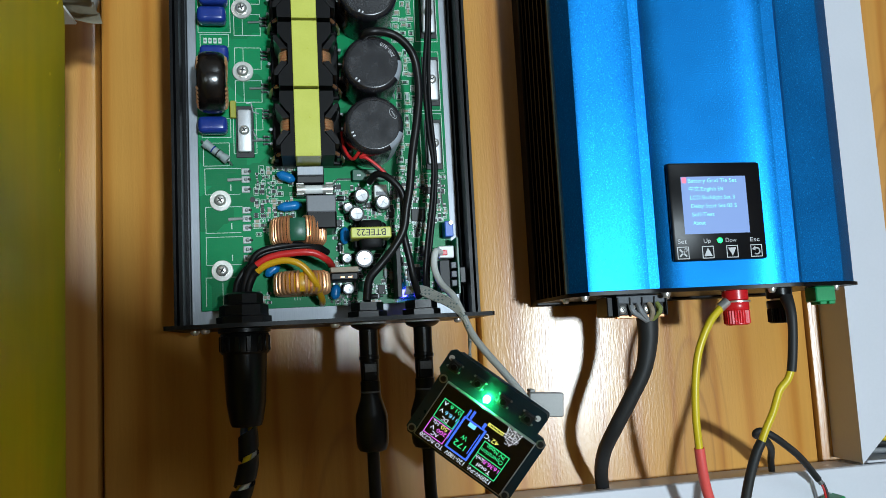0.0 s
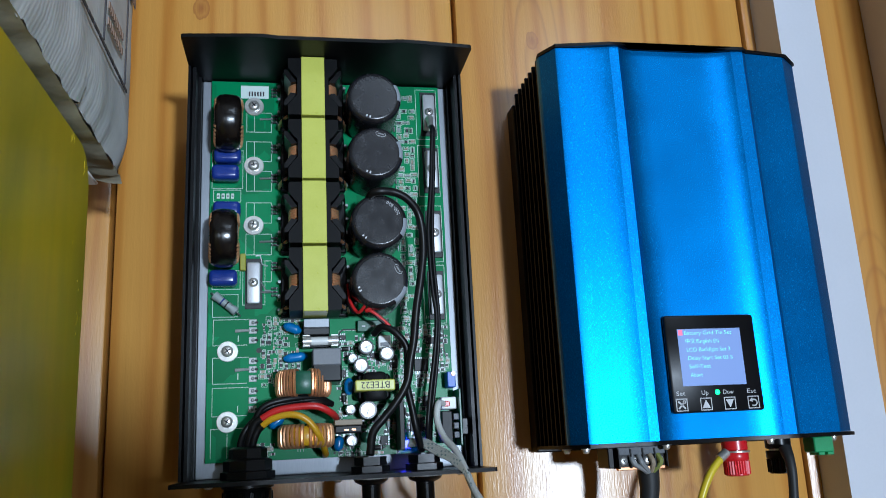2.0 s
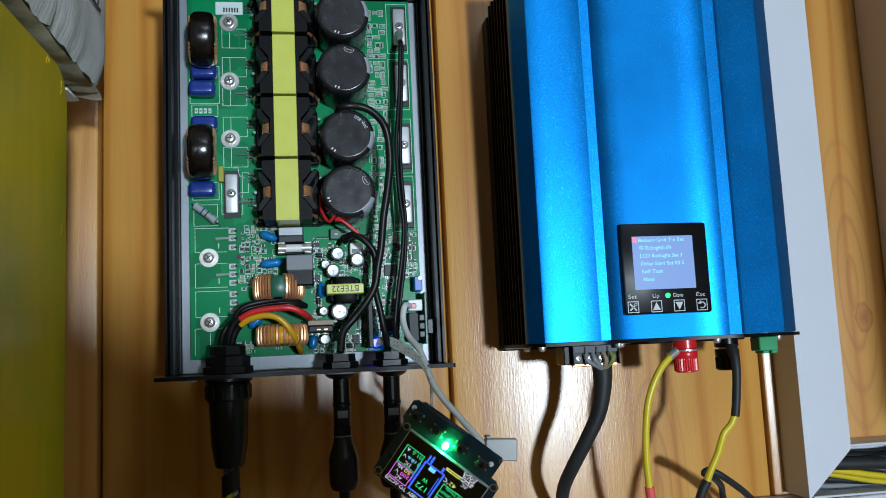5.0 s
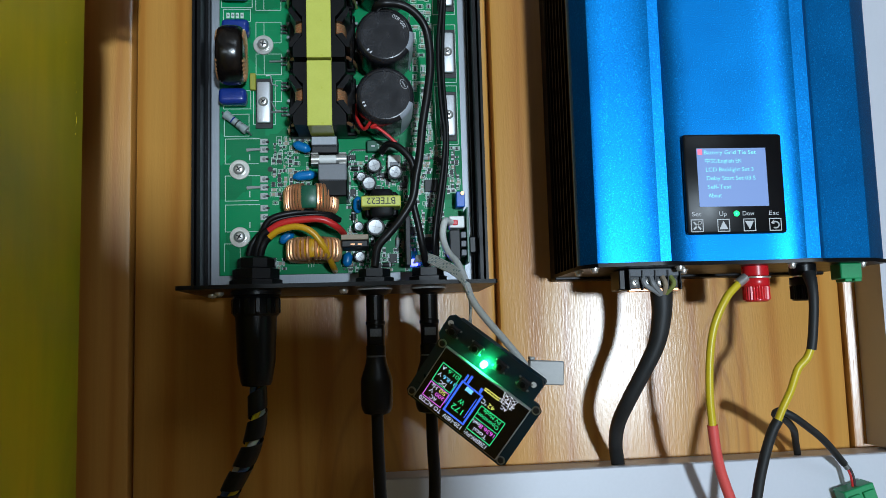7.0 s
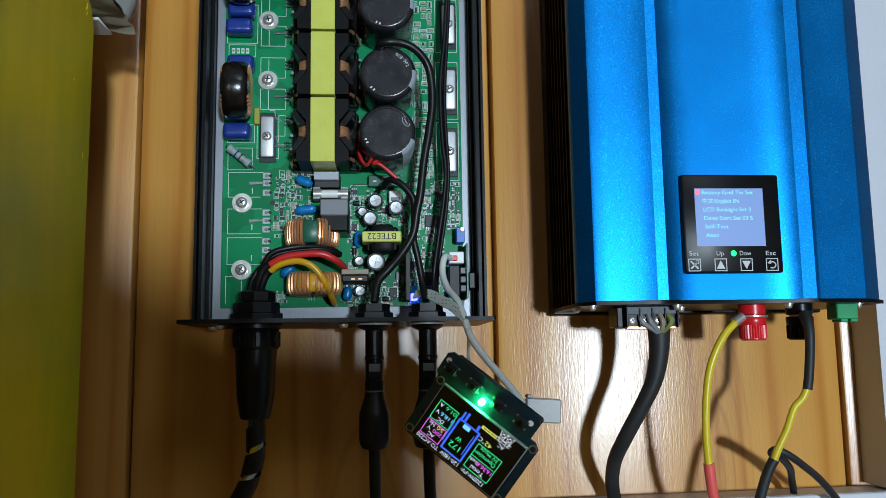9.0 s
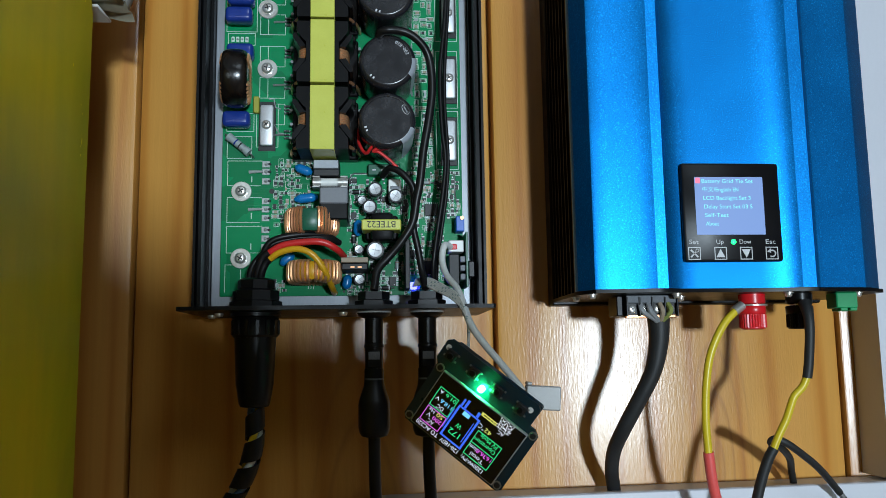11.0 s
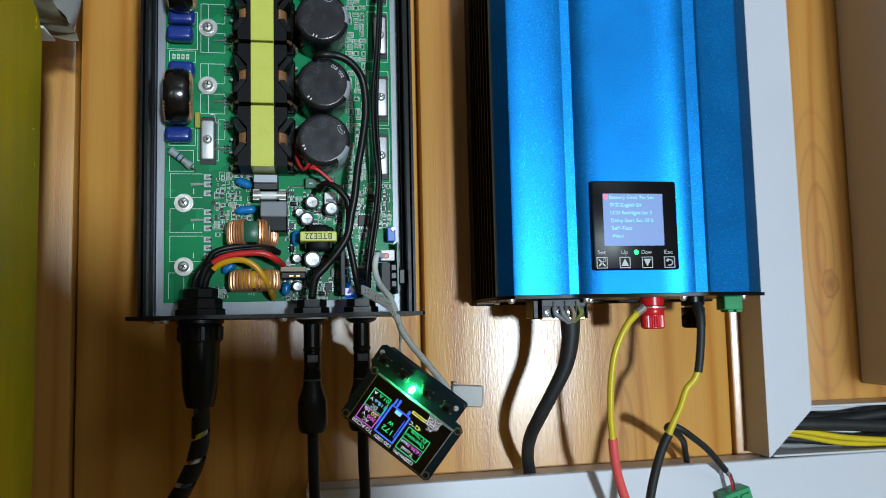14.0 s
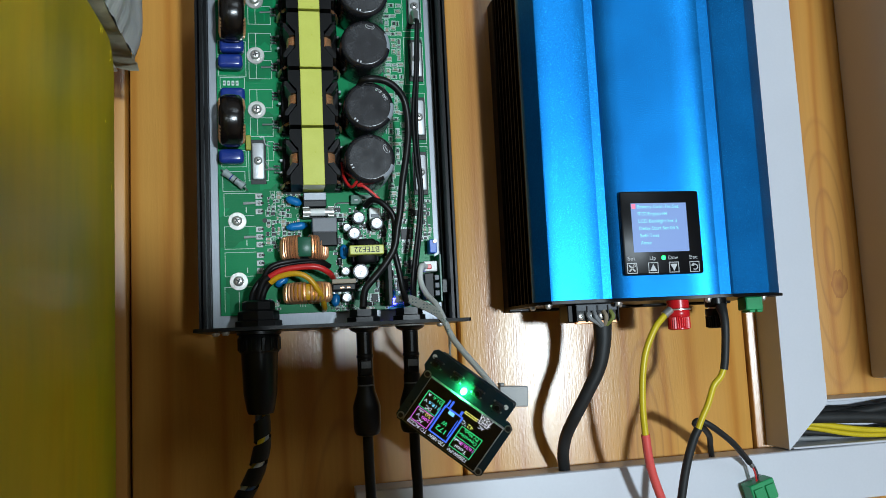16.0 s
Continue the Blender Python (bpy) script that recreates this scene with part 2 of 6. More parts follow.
M["resistor"] = paint("grey_resistor", (0.27, 0.32, 0.32), 0.45, vary=0.1)
M["resistor_dark"] = paint("grey_green_print", (0.22, 0.30, 0.30), 0.5, vary=0.1)
M["white"] = paint("white_plastic", (0.75, 0.76, 0.74), 0.4, vary=0.05)
M["label"] = paint("paper_label", (0.62, 0.72, 0.68), 0.6, vary=0.04)
M["milky"] = paint("milky_plastic", (0.34, 0.34, 0.33), 0.4, vary=0.06)
M["silk"] = paint("silkscreen_white", (0.56, 0.70, 0.61), 0.6, vary=0.1)
M["solder"] = paint("solder", (0.30, 0.32, 0.33), 0.36, 0.85, vary=0.15, grain=2500, stain=400, relief=0.1, depth=0.0001)
M["tin"] = paint("tinned_pad", (0.36, 0.38, 0.375), 0.42, 0.3, vary=0.25, grain=2200, stain=500, relief=0.15, depth=0.0002)
M["can_top"] = paint("can_top", (0.36, 0.365, 0.375), 0.30, 0.9, vary=0.15, grain=2500, stain=400)
M["clamp"] = paint("clamp_aluminium", (0.56, 0.57, 0.59), 0.45, 0.5, vary=0.08, grain=1400, stain=90, relief=0.06, depth=0.0001)
M["chip"] = paint("black_epoxy", (0.010, 0.010, 0.011), 0.5, vary=0.2)
M["tan"] = paint("ceramic_tan", (0.30, 0.24, 0.17), 0.5, vary=0.15)
M["red"] = paint("red_plastic", (0.62, 0.012, 0.018), 0.28, vary=0.08, grain=1500, stain=150, relief=0.05, depth=0.0001)
M["red_wire"] = paint("red_insulation", (0.55, 0.02, 0.02), 0.35, vary=0.1)
M["coral"] = paint("red_shrink_tube", (0.70, 0.09, 0.08), 0.4, vary=0.08)
M["yellow_wire"] = paint("yellow_insulation", (0.62, 0.47, 0.015), 0.35, vary=0.1)
M["amber_wire"] = paint("amber_insulation", (0.62, 0.33, 0.01), 0.32, vary=0.1)
M["white_wire"] = paint("white_insulation", (0.54, 0.56, 0.54), 0.45, vary=0.08)
M["grey_wire"] = paint("grey_insulation", (0.22, 0.23, 0.24), 0.5, vary=0.1)
M["green_yellow"] = paint("green_yellow_insulation", (0.20, 0.23, 0.06), 0.4, vary=0.25, grain=500)
M["dull_blue_wire"] = paint("dull_blue_insulation", (0.05, 0.09, 0.20), 0.4, vary=0.1)
M["blue_wire"] = paint("blue_insulation", (0.02, 0.16, 0.50), 0.4, vary=0.1)
M["green_plastic"] = paint("green_terminal", (0.015, 0.26, 0.09), 0.4, vary=0.1)
M["trim_blue"] = paint("blue_trimmer", (0.03, 0.12, 0.50), 0.35, vary=0.1)
M["pcb_blue"] = paint("blue_board", (0.004, 0.022, 0.034), 0.3, vary=0.2, grain=1500, stain=160)
M["amber_core"] = paint("brown_core", (0.20, 0.075, 0.012), 0.3, vary=0.2)
M["olive"] = paint("olive_card", (0.30, 0.30, 0.03), 0.5, vary=0.1)


def lacquered_blue(name):
    """Blue sand-blasted anodised aluminium, its fine sparkle painted into the base colour."""
    m, t, b = nodes_of(name)
    v = scaled_coords(t, (1, 1, 1))
    grit = add(t, "ShaderNodeTexNoise", Scale=1500.0, Detail=2.5)
    wide = add(t, "ShaderNodeTexNoise", Scale=35.0, Detail=4.0)
    for n in (grit, wide):
        t.links.new(v, n.inputs["Vector"])
    tone = ramp(t, wide.outputs["Fac"], [(0.3, (0.005, 0.176, 0.535)), (0.7, (0.006, 0.204, 0.60))])
    # the ramp's bright end paints glints on the grit
    glint_fleck = ramp(t, grit.outputs["Fac"], [(0.28, (0.62, 0.66, 0.70)), (0.46, (0.95, 0.95, 0.95)), (0.60, (1.08, 1.06, 1.05)), (0.70, (3.0, 1.9, 1.5))])
    mul = t.nodes.new("ShaderNodeMix")
    mul.data_type, mul.blend_type = "RGBA", "MULTIPLY"
    mul.inputs[0].default_value = 1.0
    t.links.new(tone, mul.inputs[6])
    t.links.new(glint_fleck, mul.inputs[7])
    t.links.new(mul.outputs[2], b.inputs["Base Color"])
    b.inputs["Metallic"].default_value = 0.84
    rr = add(t, "ShaderNodeMapRange")
    rr.inputs["To Min"].default_value, rr.inputs["To Max"].default_value = 0.35, 0.45
    t.links.new(wide.outputs["Fac"], rr.inputs["Value"])
    t.links.new(rr.outputs[0], b.inputs["Roughness"])
    bump(t, b, grit.outputs["Fac"], 0.20, 0.0003)
    return m


def board_green(name):
    """Solder mask: copper pours show as lighter fields, fine traces as thin lines."""
    m, t, b = nodes_of(name)
    v = scaled_coords(t, (1, 1, 1))
    cells = add(t, "ShaderNodeTexVoronoi", Scale=55.0)
    cells.distance = "CHEBYCHEV"
    lines = add(t, "ShaderNodeTexBrick", Scale=260.0)
    lines.inputs["Mortar Size"].default_value = 0.03
    rot = t.nodes.new("ShaderNodeMapping")
    rot.inputs["Rotation"].default_value = (radians(90), 0, 0)
    t.links.new(v, rot.inputs["Vector"])
    t.links.new(rot.outputs[0], lines.inputs["Vector"])
    wide = add(t, "ShaderNodeTexNoise", Scale=40.0, Detail=4.0)
    for n in (cells, wide):
        t.links.new(v, n.inputs["Vector"])
    pour = ramp(t, cells.outputs["Color"], [(0.35, (0.002, 0.175, 0.060)), (0.40, (0.003, 0.240, 0.083))])
    tone = ramp(t, wide.outputs["Fac"], [(0.3, (0.85, 0.85, 0.85)), (0.7, (1.0, 1.0, 1.0))])
    mul = t.nodes.new("ShaderNodeMix")
    mul.data_type, mul.blend_type = "RGBA", "MULTIPLY"
    mul.inputs[0].default_value = 1.0
    t.links.new(pour, mul.inputs[6])
    t.links.new(tone, mul.inputs[7])
    t.links.new(mul.outputs[2], b.inputs["Base Color"])
    b.inputs["Roughness"].default_value = 0.30
    b.inputs["Specular IOR Level"].default_value = 0.2
    bump(t, b, lines.outputs["Fac"], 0.25, 0.0001)
    return m


def corrugated(name):
    """White carton whose flutes show through as fine upright ridges, soiled and creased."""
    m, t, b = nodes_of(name)
    v = scaled_coords(t, (1, 1, 1))
    flute = add(t, "ShaderNodeTexWave", Scale=105.0, Distortion=1.8, Detail=2.0)
    flute.wave_type, flute.bands_direction = "BANDS", "Y"
    wide = add(t, "ShaderNodeTexNoise", Scale=26.0, Detail=5.0)
    for n in (flute, wide):
        t.links.new(v, n.inputs["Vector"])
    t.links.new(ramp(t, wide.outputs["Fac"], [(0.25, (0.42, 0.43, 0.42)), (0.55, (0.60, 0.61, 0.60)), (0.8, (0.66, 0.67, 0.66))]), b.inputs["Base Color"])
    b.inputs["Roughness"].default_value = 0.7
    first = bump(t, b, flute.outputs["Fac"], 0.11, 0.0006)
    bump(t, b, wide.outputs["Fac"], 0.5, 0.002, first)
    return m


M["blue"] = lacquered_blue("blue_anodised")
M["pcb"] = board_green("green_board")
M["flutes"] = corrugated("corrugated_carton")
M["screen"] = glow("lcd_backlight", (0.27, 0.42, 0.82), 0.60)
M["screen_dark"] = paint("dark_lcd", (0.004, 0.004, 0.006), 0.12, vary=0.1, relief=0.0)
M["panel"] = paint("glossy_black_panel", (0.005, 0.005, 0.006), 0.30, vary=0.2, relief=0.0, gloss=0.16)
M["text_lcd"] = glow("lcd_text", (0.26, 0.86, 0.90), 0.95)
M["text_red"] = glow("lcd_red", (1.0, 0.22, 0.35), 0.9)
M["t_green"] = glow("text_green", (0.05, 0.85, 0.25), 0.9)
M["t_cyan"] = glow("text_cyan", (0.25, 0.75, 1.0), 0.9)
M["t_blue"] = glow("text_blue", (0.06, 0.16, 0.95), 0.9)
M["t_magenta"] = glow("text_magenta", (0.95, 0.15, 0.85), 0.9)
M["t_yellow"] = glow("text_yellow", (0.9, 0.85, 0.15), 0.9)
M["t_white"] = glow("text_white", (0.85, 0.85, 0.9), 0.9)
M["led_green"] = glow("green_led", (0.05, 1.0, 0.22), 380.0)
M["led_small"] = glow("green_led_small", (0.03, 1.0, 0.18), 3.0)
M["led_blue"] = glow("blue_led", (0.030, 0.030, 1.0), 26.0)
M["mark"] = paint("white_print", (0.55, 0.56, 0.58), 0.5, vary=0.05)


# ---- builders ----
class Build:
    """Collects shaped pieces into one mesh with several materials."""

    def __init__(self):
        self.verts, self.faces, self.slots, self.mats, self.round = [], [], [], [], []

    def slot(self, material):
        if material not in self.mats:
            self.mats.append(material)
        return self.mats.index(material)

    def take(self, verts, faces, material, m=None, smooth=True):
        n, s = len(self.verts), self.slot(material)
        self.verts += [tuple(m @ Vector(v)) if m else tuple(v) for v in verts]
        self.faces += [tuple(i + n for i in f) for f in faces]
        self.slots += [s] * len(faces)
        self.round += [smooth] * len(faces)
        return self

    def box(self, a, b, material, bevel=0.0, m=None, segments=1):
        lo, hi = [min(p, q) for p, q in zip(a, b)], [max(p, q) for p, q in zip(a, b)]
        bm = bmesh.new()
        bmesh.ops.create_cube(bm, size=1.0)
        for v in bm.verts:
            v.co = Vector([(l + h) / 2 + c * (h - l) for l, h, c in zip(lo, hi, v.co)])
        if bevel:
            bmesh.ops.bevel(bm, geom=bm.edges[:], offset=min(bevel, 0.45 * min(h - l for l, h in zip(lo, hi))), segments=segments, affect="EDGES", profile=0.5)
        bm.verts.index_update()
        self.take([v.co.copy() for v in bm.verts], [[v.index for v in f.verts] for f in bm.faces], material, m, False)
        bm.free()
        return self

    def lathe(self, profile, material, m=None, seg=24):
        """profile: (radius, height) turned about the local z axis; the ends are closed."""
        verts, faces = [], []
        for r, h in profile:
            for k in range(seg):
                a = 2 * math.pi * k / seg
                verts.append((r * math.cos(a), r * math.sin(a), h))
        for j in range(len(profile) - 1):
            for k in range(seg):
                k2 = (k + 1) % seg
                faces.append((j * seg + k, j * seg + k2, (j + 1) * seg + k2, (j + 1) * seg + k))
        faces.append(tuple(reversed(range(seg))))
        faces.append(tuple(range((len(profile) - 1) * seg, len(profile) * seg)))
        return self.take(verts, faces, material, m)

    def prism(self, outline, h0, h1, material, m=None):
        """outline: (u, v) extruded along the third axis from h0 to h1, in the local x, y plane."""
        n = len(outline)
        verts = [(u, v, h0) for u, v in outline] + [(u, v, h1) for u, v in outline]
        faces = [(i, (i + 1) % n, n + (i + 1) % n, n + i) for i in range(n)]
        bm = bmesh.new()
        vs = [bm.verts.new(v) for v in verts]
        for f in faces:
            bm.faces.new([vs[i] for i in f])
        ends = [bm.faces.new(vs[:n]), bm.faces.new(vs[n:])]
        bmesh.ops.triangulate(bm, faces=ends)
        bmesh.ops.recalc_face_normals(bm, faces=bm.faces[:])
        bm.verts.index_update()
        self.take([v.co.copy() for v in bm.verts], [[v.index for v in f.verts] for f in bm.faces], material, m)
        bm.free()
        return self

    def tube(self, points, radius, material, seg=10, steps=6, m=None):
        """A round cable through the points."""
        pts = smooth_line(points, steps)
        radii = radius if isinstance(radius, (list, tuple)) else [radius] * len(pts)
        if len(radii) != len(pts):
            radii = np.interp(np.linspace(0, 1, len(pts)), np.linspace(0, 1, len(radii)), radii).tolist()
        verts, faces, side = [], [], None
        for i, p in enumerate(pts):
            d = (pts[min(i + 1, len(pts) - 1)] - pts[max(i - 1, 0)]).normalized()
            if side is None:
                side = d.orthogonal().normalized()
            side = (side - d * side.dot(d)).normalized()
            up = d.cross(side)
            for k in range(seg):
                a = 2 * math.pi * k / seg
                verts.append(p + radii[i] * (math.cos(a) * side + math.sin(a) * up))
        for i in range(len(pts) - 1):
            for k in range(seg):
                k2 = (k + 1) % seg
                faces.append((i * seg + k, i * seg + k2, (i + 1) * seg + k2, (i + 1) * seg + k))
        faces += [tuple(reversed(range(seg))), tuple(range((len(pts) - 1) * seg, len(pts) * seg))]
        return self.take(verts, faces, material, m)

    def text(self, words, size, material, m, width=None, raised=0.0):
        """Words in Blender's own font, in the local x, y plane, from the origin to the right."""
        curve = bpy.data.curves.new("words", "FONT")
        curve.body, curve.size = words, size
        ob = bpy.data.objects.new("words", curve)
        mesh = bpy.data.meshes.new_from_object(ob)
        vs = [v.co.copy() for v in mesh.vertices]
        if vs:
            left, right = min(v.x for v in vs), max(v.x for v in vs)
            k = width / (right - left) if width and right > left else 1.0
            self.take([((v.x - left) * k, v.y, raised) for v in vs], [tuple(p.vertices) for p in mesh.polygons], material, m)
        bpy.data.objects.remove(ob)
        bpy.data.curves.remove(curve)
        bpy.data.meshes.remove(mesh)
        return self

    def mesh(self, name, angle=38):
        me = bpy.data.meshes.new(name)
        me.from_pydata(self.verts, [], self.faces)
        for mt in self.mats:
            me.materials.append(M[mt])
        me.polygons.foreach_set("material_index", self.slots)
        me.polygons.foreach_set("use_smooth", self.round)
        me.update()
        me.set_sharp_from_angle(angle=radians(angle))
        return me


def smooth_line(points, steps):
    p = [Vector(q) for q in points]
    if len(p) < 3:
        return p
    ext = [2 * p[0] - p[1], *p, 2 * p[-1] - p[-2]]
    out = []
    for i in range(1, len(ext) - 2):
        a, b, c, d = ext[i - 1 : i + 3]
        for k in range(steps):
            s = k / steps
            out.append(0.5 * ((2 * b) + (c - a) * s + (2 * a - 5 * b + 4 * c - d) * s * s + (3 * b - a - 3 * c + d) * s**3))
    return out + [p[-1]]


def thing(name, base, label, category, group="", kind=""):
    ob = new(name)
    ob.location = base
    ob.empty_display_size = 0.01
    return tagged(ob, label, category, group, kind)


def part(name, build, parent, label="", angle=38):
    """Links what was built as one mesh under a thing or a part; its coordinates are the world's."""
    me = build if isinstance(build, bpy.types.Mesh) else build.mesh(name, angle)
    ob = new(name, me)
    ob.parent = parent
    if parent and parent.parent is None and parent.type == "EMPTY":
        ob.matrix_parent_inverse = Matrix.Translation(-parent.location)
    return tagged(ob, label)


def whole(name, build, label, category, group="", kind="", angle=38):
    return tagged(new(name, build.mesh(name, angle)), label, category, group, kind)


FACE = Matrix.Rotation(radians(90), 4, "X")     # local x, y, z -> world x, z, -y: faces the camera


def facing(x, y, z, turn=0):
    return Matrix.Translation((x, y, z)) @ FACE @ Matrix.Rotation(radians(turn), 4, "Z")


def down(x, y, z):
    return Matrix.Translation((x, y, z)) @ Matrix.Rotation(radians(180), 4, "X")


def pan_head(bd, m, r=0.0028, h=0.0018, material="steel"):
    """A screw head with a cross recess, rising along the local z axis."""
    bd.lathe([(r, 0), (r, h * 0.45), (r * 0.85, h * 0.8), (r * 0.5, h), (0.0001, h)], material, m, 16)
    for a in (35, 125):
        bd.box((-r * 0.55, -r * 0.11, h * 0.7), (r * 0.55, r * 0.11, h * 1.03), "chip", 0, m @ Matrix.Rotation(radians(a), 4, "Z"))


# ---- room ----
def slab(name, a, b, material, label, category):
    return whole(name, Build().box(a, b, material), label, category, kind="structure")


slab("floor", (-1.6, -3.0, -0.08), (1.6, 0.03, 0.0), "floor", "dull brown boarded floor of the room", "floor")
slab("ceiling", (-1.6, -3.0, 2.7), (1.6, 0.03, 2.78), "room", "plain white ceiling", "ceiling")
slab("wall_west", (-1.68, -3.0, 0), (-1.6, 0.03, 2.7), "room", "plain pale plastered wall", "wall")
slab("wall_east", (1.6, -3.0, 0), (1.68, 0.03, 2.7), "room", "plain pale plastered wall", "wall")
slab("wall_south", (-1.68, -3.08, 0), (1.68, -3.0, 2.7), "room", "plain pale plastered wall", "wall")
wall_north = slab("wall_north", (-1.68, 0.030, 0), (1.68, 0.11, 2.7), "pine", "wall clad in upright varnished knotty pine planks", "wall")
# unseen panel added behind the camera; its stepped outline shapes shade on the wall
whole("shade_panel", Build().prism([(-1.6, 0), (0.121, 0), (0.121, 1.352), (0.096, 1.3590), (0.033, 1.3620), (0.0170, 1.3727), (-0.0150, 1.3947), (-0.089, 1.4298), (-1.6, 1.4298)], 0, 0.10, "room", facing(0, -0.85, 0)),
      "unseen added panel, stepped slanting top, shading the lower left wall", "wall", kind="structure")
SEAMS = [-1.60, -1.365, -1.137, -0.909, -0.681, -0.453, -0.2255, -0.0010, 0.2243, 0.453, 0.684, 0.915, 1.143, 1.371, 1.60]
for a, b in zip(SEAMS, SEAMS[1:]):
    bd = Build()
    bd.box((-(b - a) / 2 + 0.0011, 0, -1.35), ((b - a) / 2 - 0.0011, 0.020, 1.35), "pine", 0.0028, segments=2)
    plank = part("plank", bd, wall_north)
    plank.location = ((a + b) / 2, WALL, 1.35)


# ---- white cable ducts on the wall ----
DUCT = -0.020
duct = thing("cable_duct", (0.25, WALL, 1.279), "white upright cable duct with a mitred lid, fixed to the planks", "cable duct", kind="structure")
bd = Build()
bd.prism([(0.233, 1.279), (0.267, 1.3105), (0.267, 2.70), (0.233, 2.70)], -DUCT, -DUCT - 0.0016, "pvc", FACE)
part("lid", bd, duct)
bd = Build()
bd.box((0.2335, DUCT + 0.0018, 1.2795), (0.2350, WALL, 2.70), "pvc", 0.0003)
bd.box((0.2650, DUCT + 0.0018, 1.3125), (0.2665, WALL, 2.70), "pvc", 0.0003)
part("channel", bd, duct)

low = thing("cable_duct", (0.2, WALL, 1.24), "closed white cable duct running level below the devices", "cable duct", kind="structure")
SAG = Matrix.Translation((0.235, 0, 1.2785)) @ Matrix.Rotation(radians(-0.62), 4, "Y") @ Matrix.Translation((-0.235, 0, -1.2785))
bd = Build()
bd.box((-0.0805, DUCT, 1.240), (0.75, DUCT + 0.0018, 1.2782), "pvc", 0.0006, SAG)
bd.box((-0.0805, DUCT + 0.0016, 1.2766), (0.75, DUCT + 0.0070, 1.2784), "pvc", 0.0004, SAG)
part("lid", bd, low)
bd = Build()
bd.box((-0.0795, DUCT + 0.0075, 1.2758), (0.75, WALL, 1.2774), "pvc", 0.0003, SAG)
bd.box((-0.0795, DUCT + 0.002, 1.2405), (0.75, WALL, 1.2420), "pvc", 0.0003, SAG)
bd.box((-0.0795, DUCT + 0.002, 1.2422), (-0.0780, WALL, 1.2756), "pvc", 0.0003, SAG)
part("channel", bd, low)

opened = thing("cable_duct", (0.5, WALL, 1.279), "white level cable duct with its lid off, full of black and yellow cables", "cable duct", kind="structure")
bd = Build()
bd.box((0.2672, DUCT + 0.001, 1.3115), (0.75, WALL, 1.3133), "pvc", 0.0004)
bd.box((0.2372, DUCT + 0.001, 1.2792), (0.75, WALL, 1.2808), "pvc", 0.0004)
bd.box((0.2372, WALL - 0.0035, 1.2810), (0.75, WALL - 0.0015, 1.3113), "pvc")
part("channel", bd, opened)


def duct_cable(z0, z1, y0, y1, r, material, label, x0=0.236, sag=0.002):
    pts = [(x0, y0 + 0.004, z0 + 0.004), (x0 + 0.02, y0, z0 + 0.001), (x0 + 0.06, (y0 + y1) / 2, (z0 + z1) / 2 - sag), (x0 + 0.11, y1, z1), (x0 + 0.20, y1, (z0 + z1) / 2), (0.74, y0, z0)]
    return whole("cable", Build().tube(pts, r, material, 12, 7), label, "cable", "cables in the open duct")


duct_cable(1.3035, 1.3030, -0.004, -0.007, 0.0048, "sheath", "thick black cable lying in the open duct")
duct_cable(1.2975, 1.3055, -0.011, -0.014, 0.0036, "sheath", "thick black cable lying in the open duct", sag=0.000)
duct_cable(1.2995, 1.2955, -0.013, -0.015, 0.0046, "sheath", "thick black cable lying in the open duct", sag=-0.001)
duct_cable(1.294, 1.2860, -0.013, -0.016, 0.0022, "yellow_wire", "yellow cable lying in the open duct", 0.243, 0.0015)
duct_cable(1.291, 1.2842, -0.009, -0.012, 0.0020, "yellow_wire", "yellow cable lying in the open duct", 0.241, 0.003)
duct_cable(1.288, 1.2890, -0.006, -0.009, 0.0024, "sheath", "black cable lying in the open duct", 0.238, 0.003)
duct_cable(1.283, 1.2855, -0.004, -0.004, 0.0018, "grey_wire", "grey cable lying in the open duct", 0.238, 0.0)
whole("cable", Build().tube([(0.335, -0.012, 1.302), (0.35, -0.016, 1.295), (0.37, -0.0165, 1.2915), (0.42, -0.015, 1.290), (0.74, -0.012, 1.29)], 0.0014, "white_wire", 10, 6), "thin white cable crossing the others in the duct", "cable", "cables in the open duct")
whole("cable", Build().tube([(0.352, -0.0085, 1.300), (0.362, -0.0150, 1.291), (0.38, -0.0175, 1.2875), (0.42, -0.017, 1.2870), (0.74, -0.012, 1.286)], 0.0015, "blue_wire", 10, 6), "thin blue cable crossing the others in the duct", "cable", "cables in the open duct")
ties = Build()
ring = [(0.342 + 0.0004 * k, -0.0085 - 0.0115 * math.cos(k * math.pi / 6), 1.2955 + 0.0135 * math.sin(k * math.pi / 6)) for k in range(13)]
ties.tube(ring, 0.0011, "plastic", 8, 3)
whole("cable_tie", ties, "black cable tie round the bundle in the duct", "cable tie")


# ---- right: enamelled wall cabinet ----
cab = thing("wall_cabinet", (0.47, WALL, 1.325), "plain beige enamelled cabinet hung on the planks", "cabinet")
bd = Build()
bd.box((0.328, -0.34, 1.3245), (0.62, WALL, 1.95), "cabinet", 0.003, segments=2)
part("body", bd, cab)
bd = Build()
bd.box((0.331, -0.358, 1.3285), (0.616, -0.3405, 1.946), "cabinet", 0.002)
part("door", bd, cab)


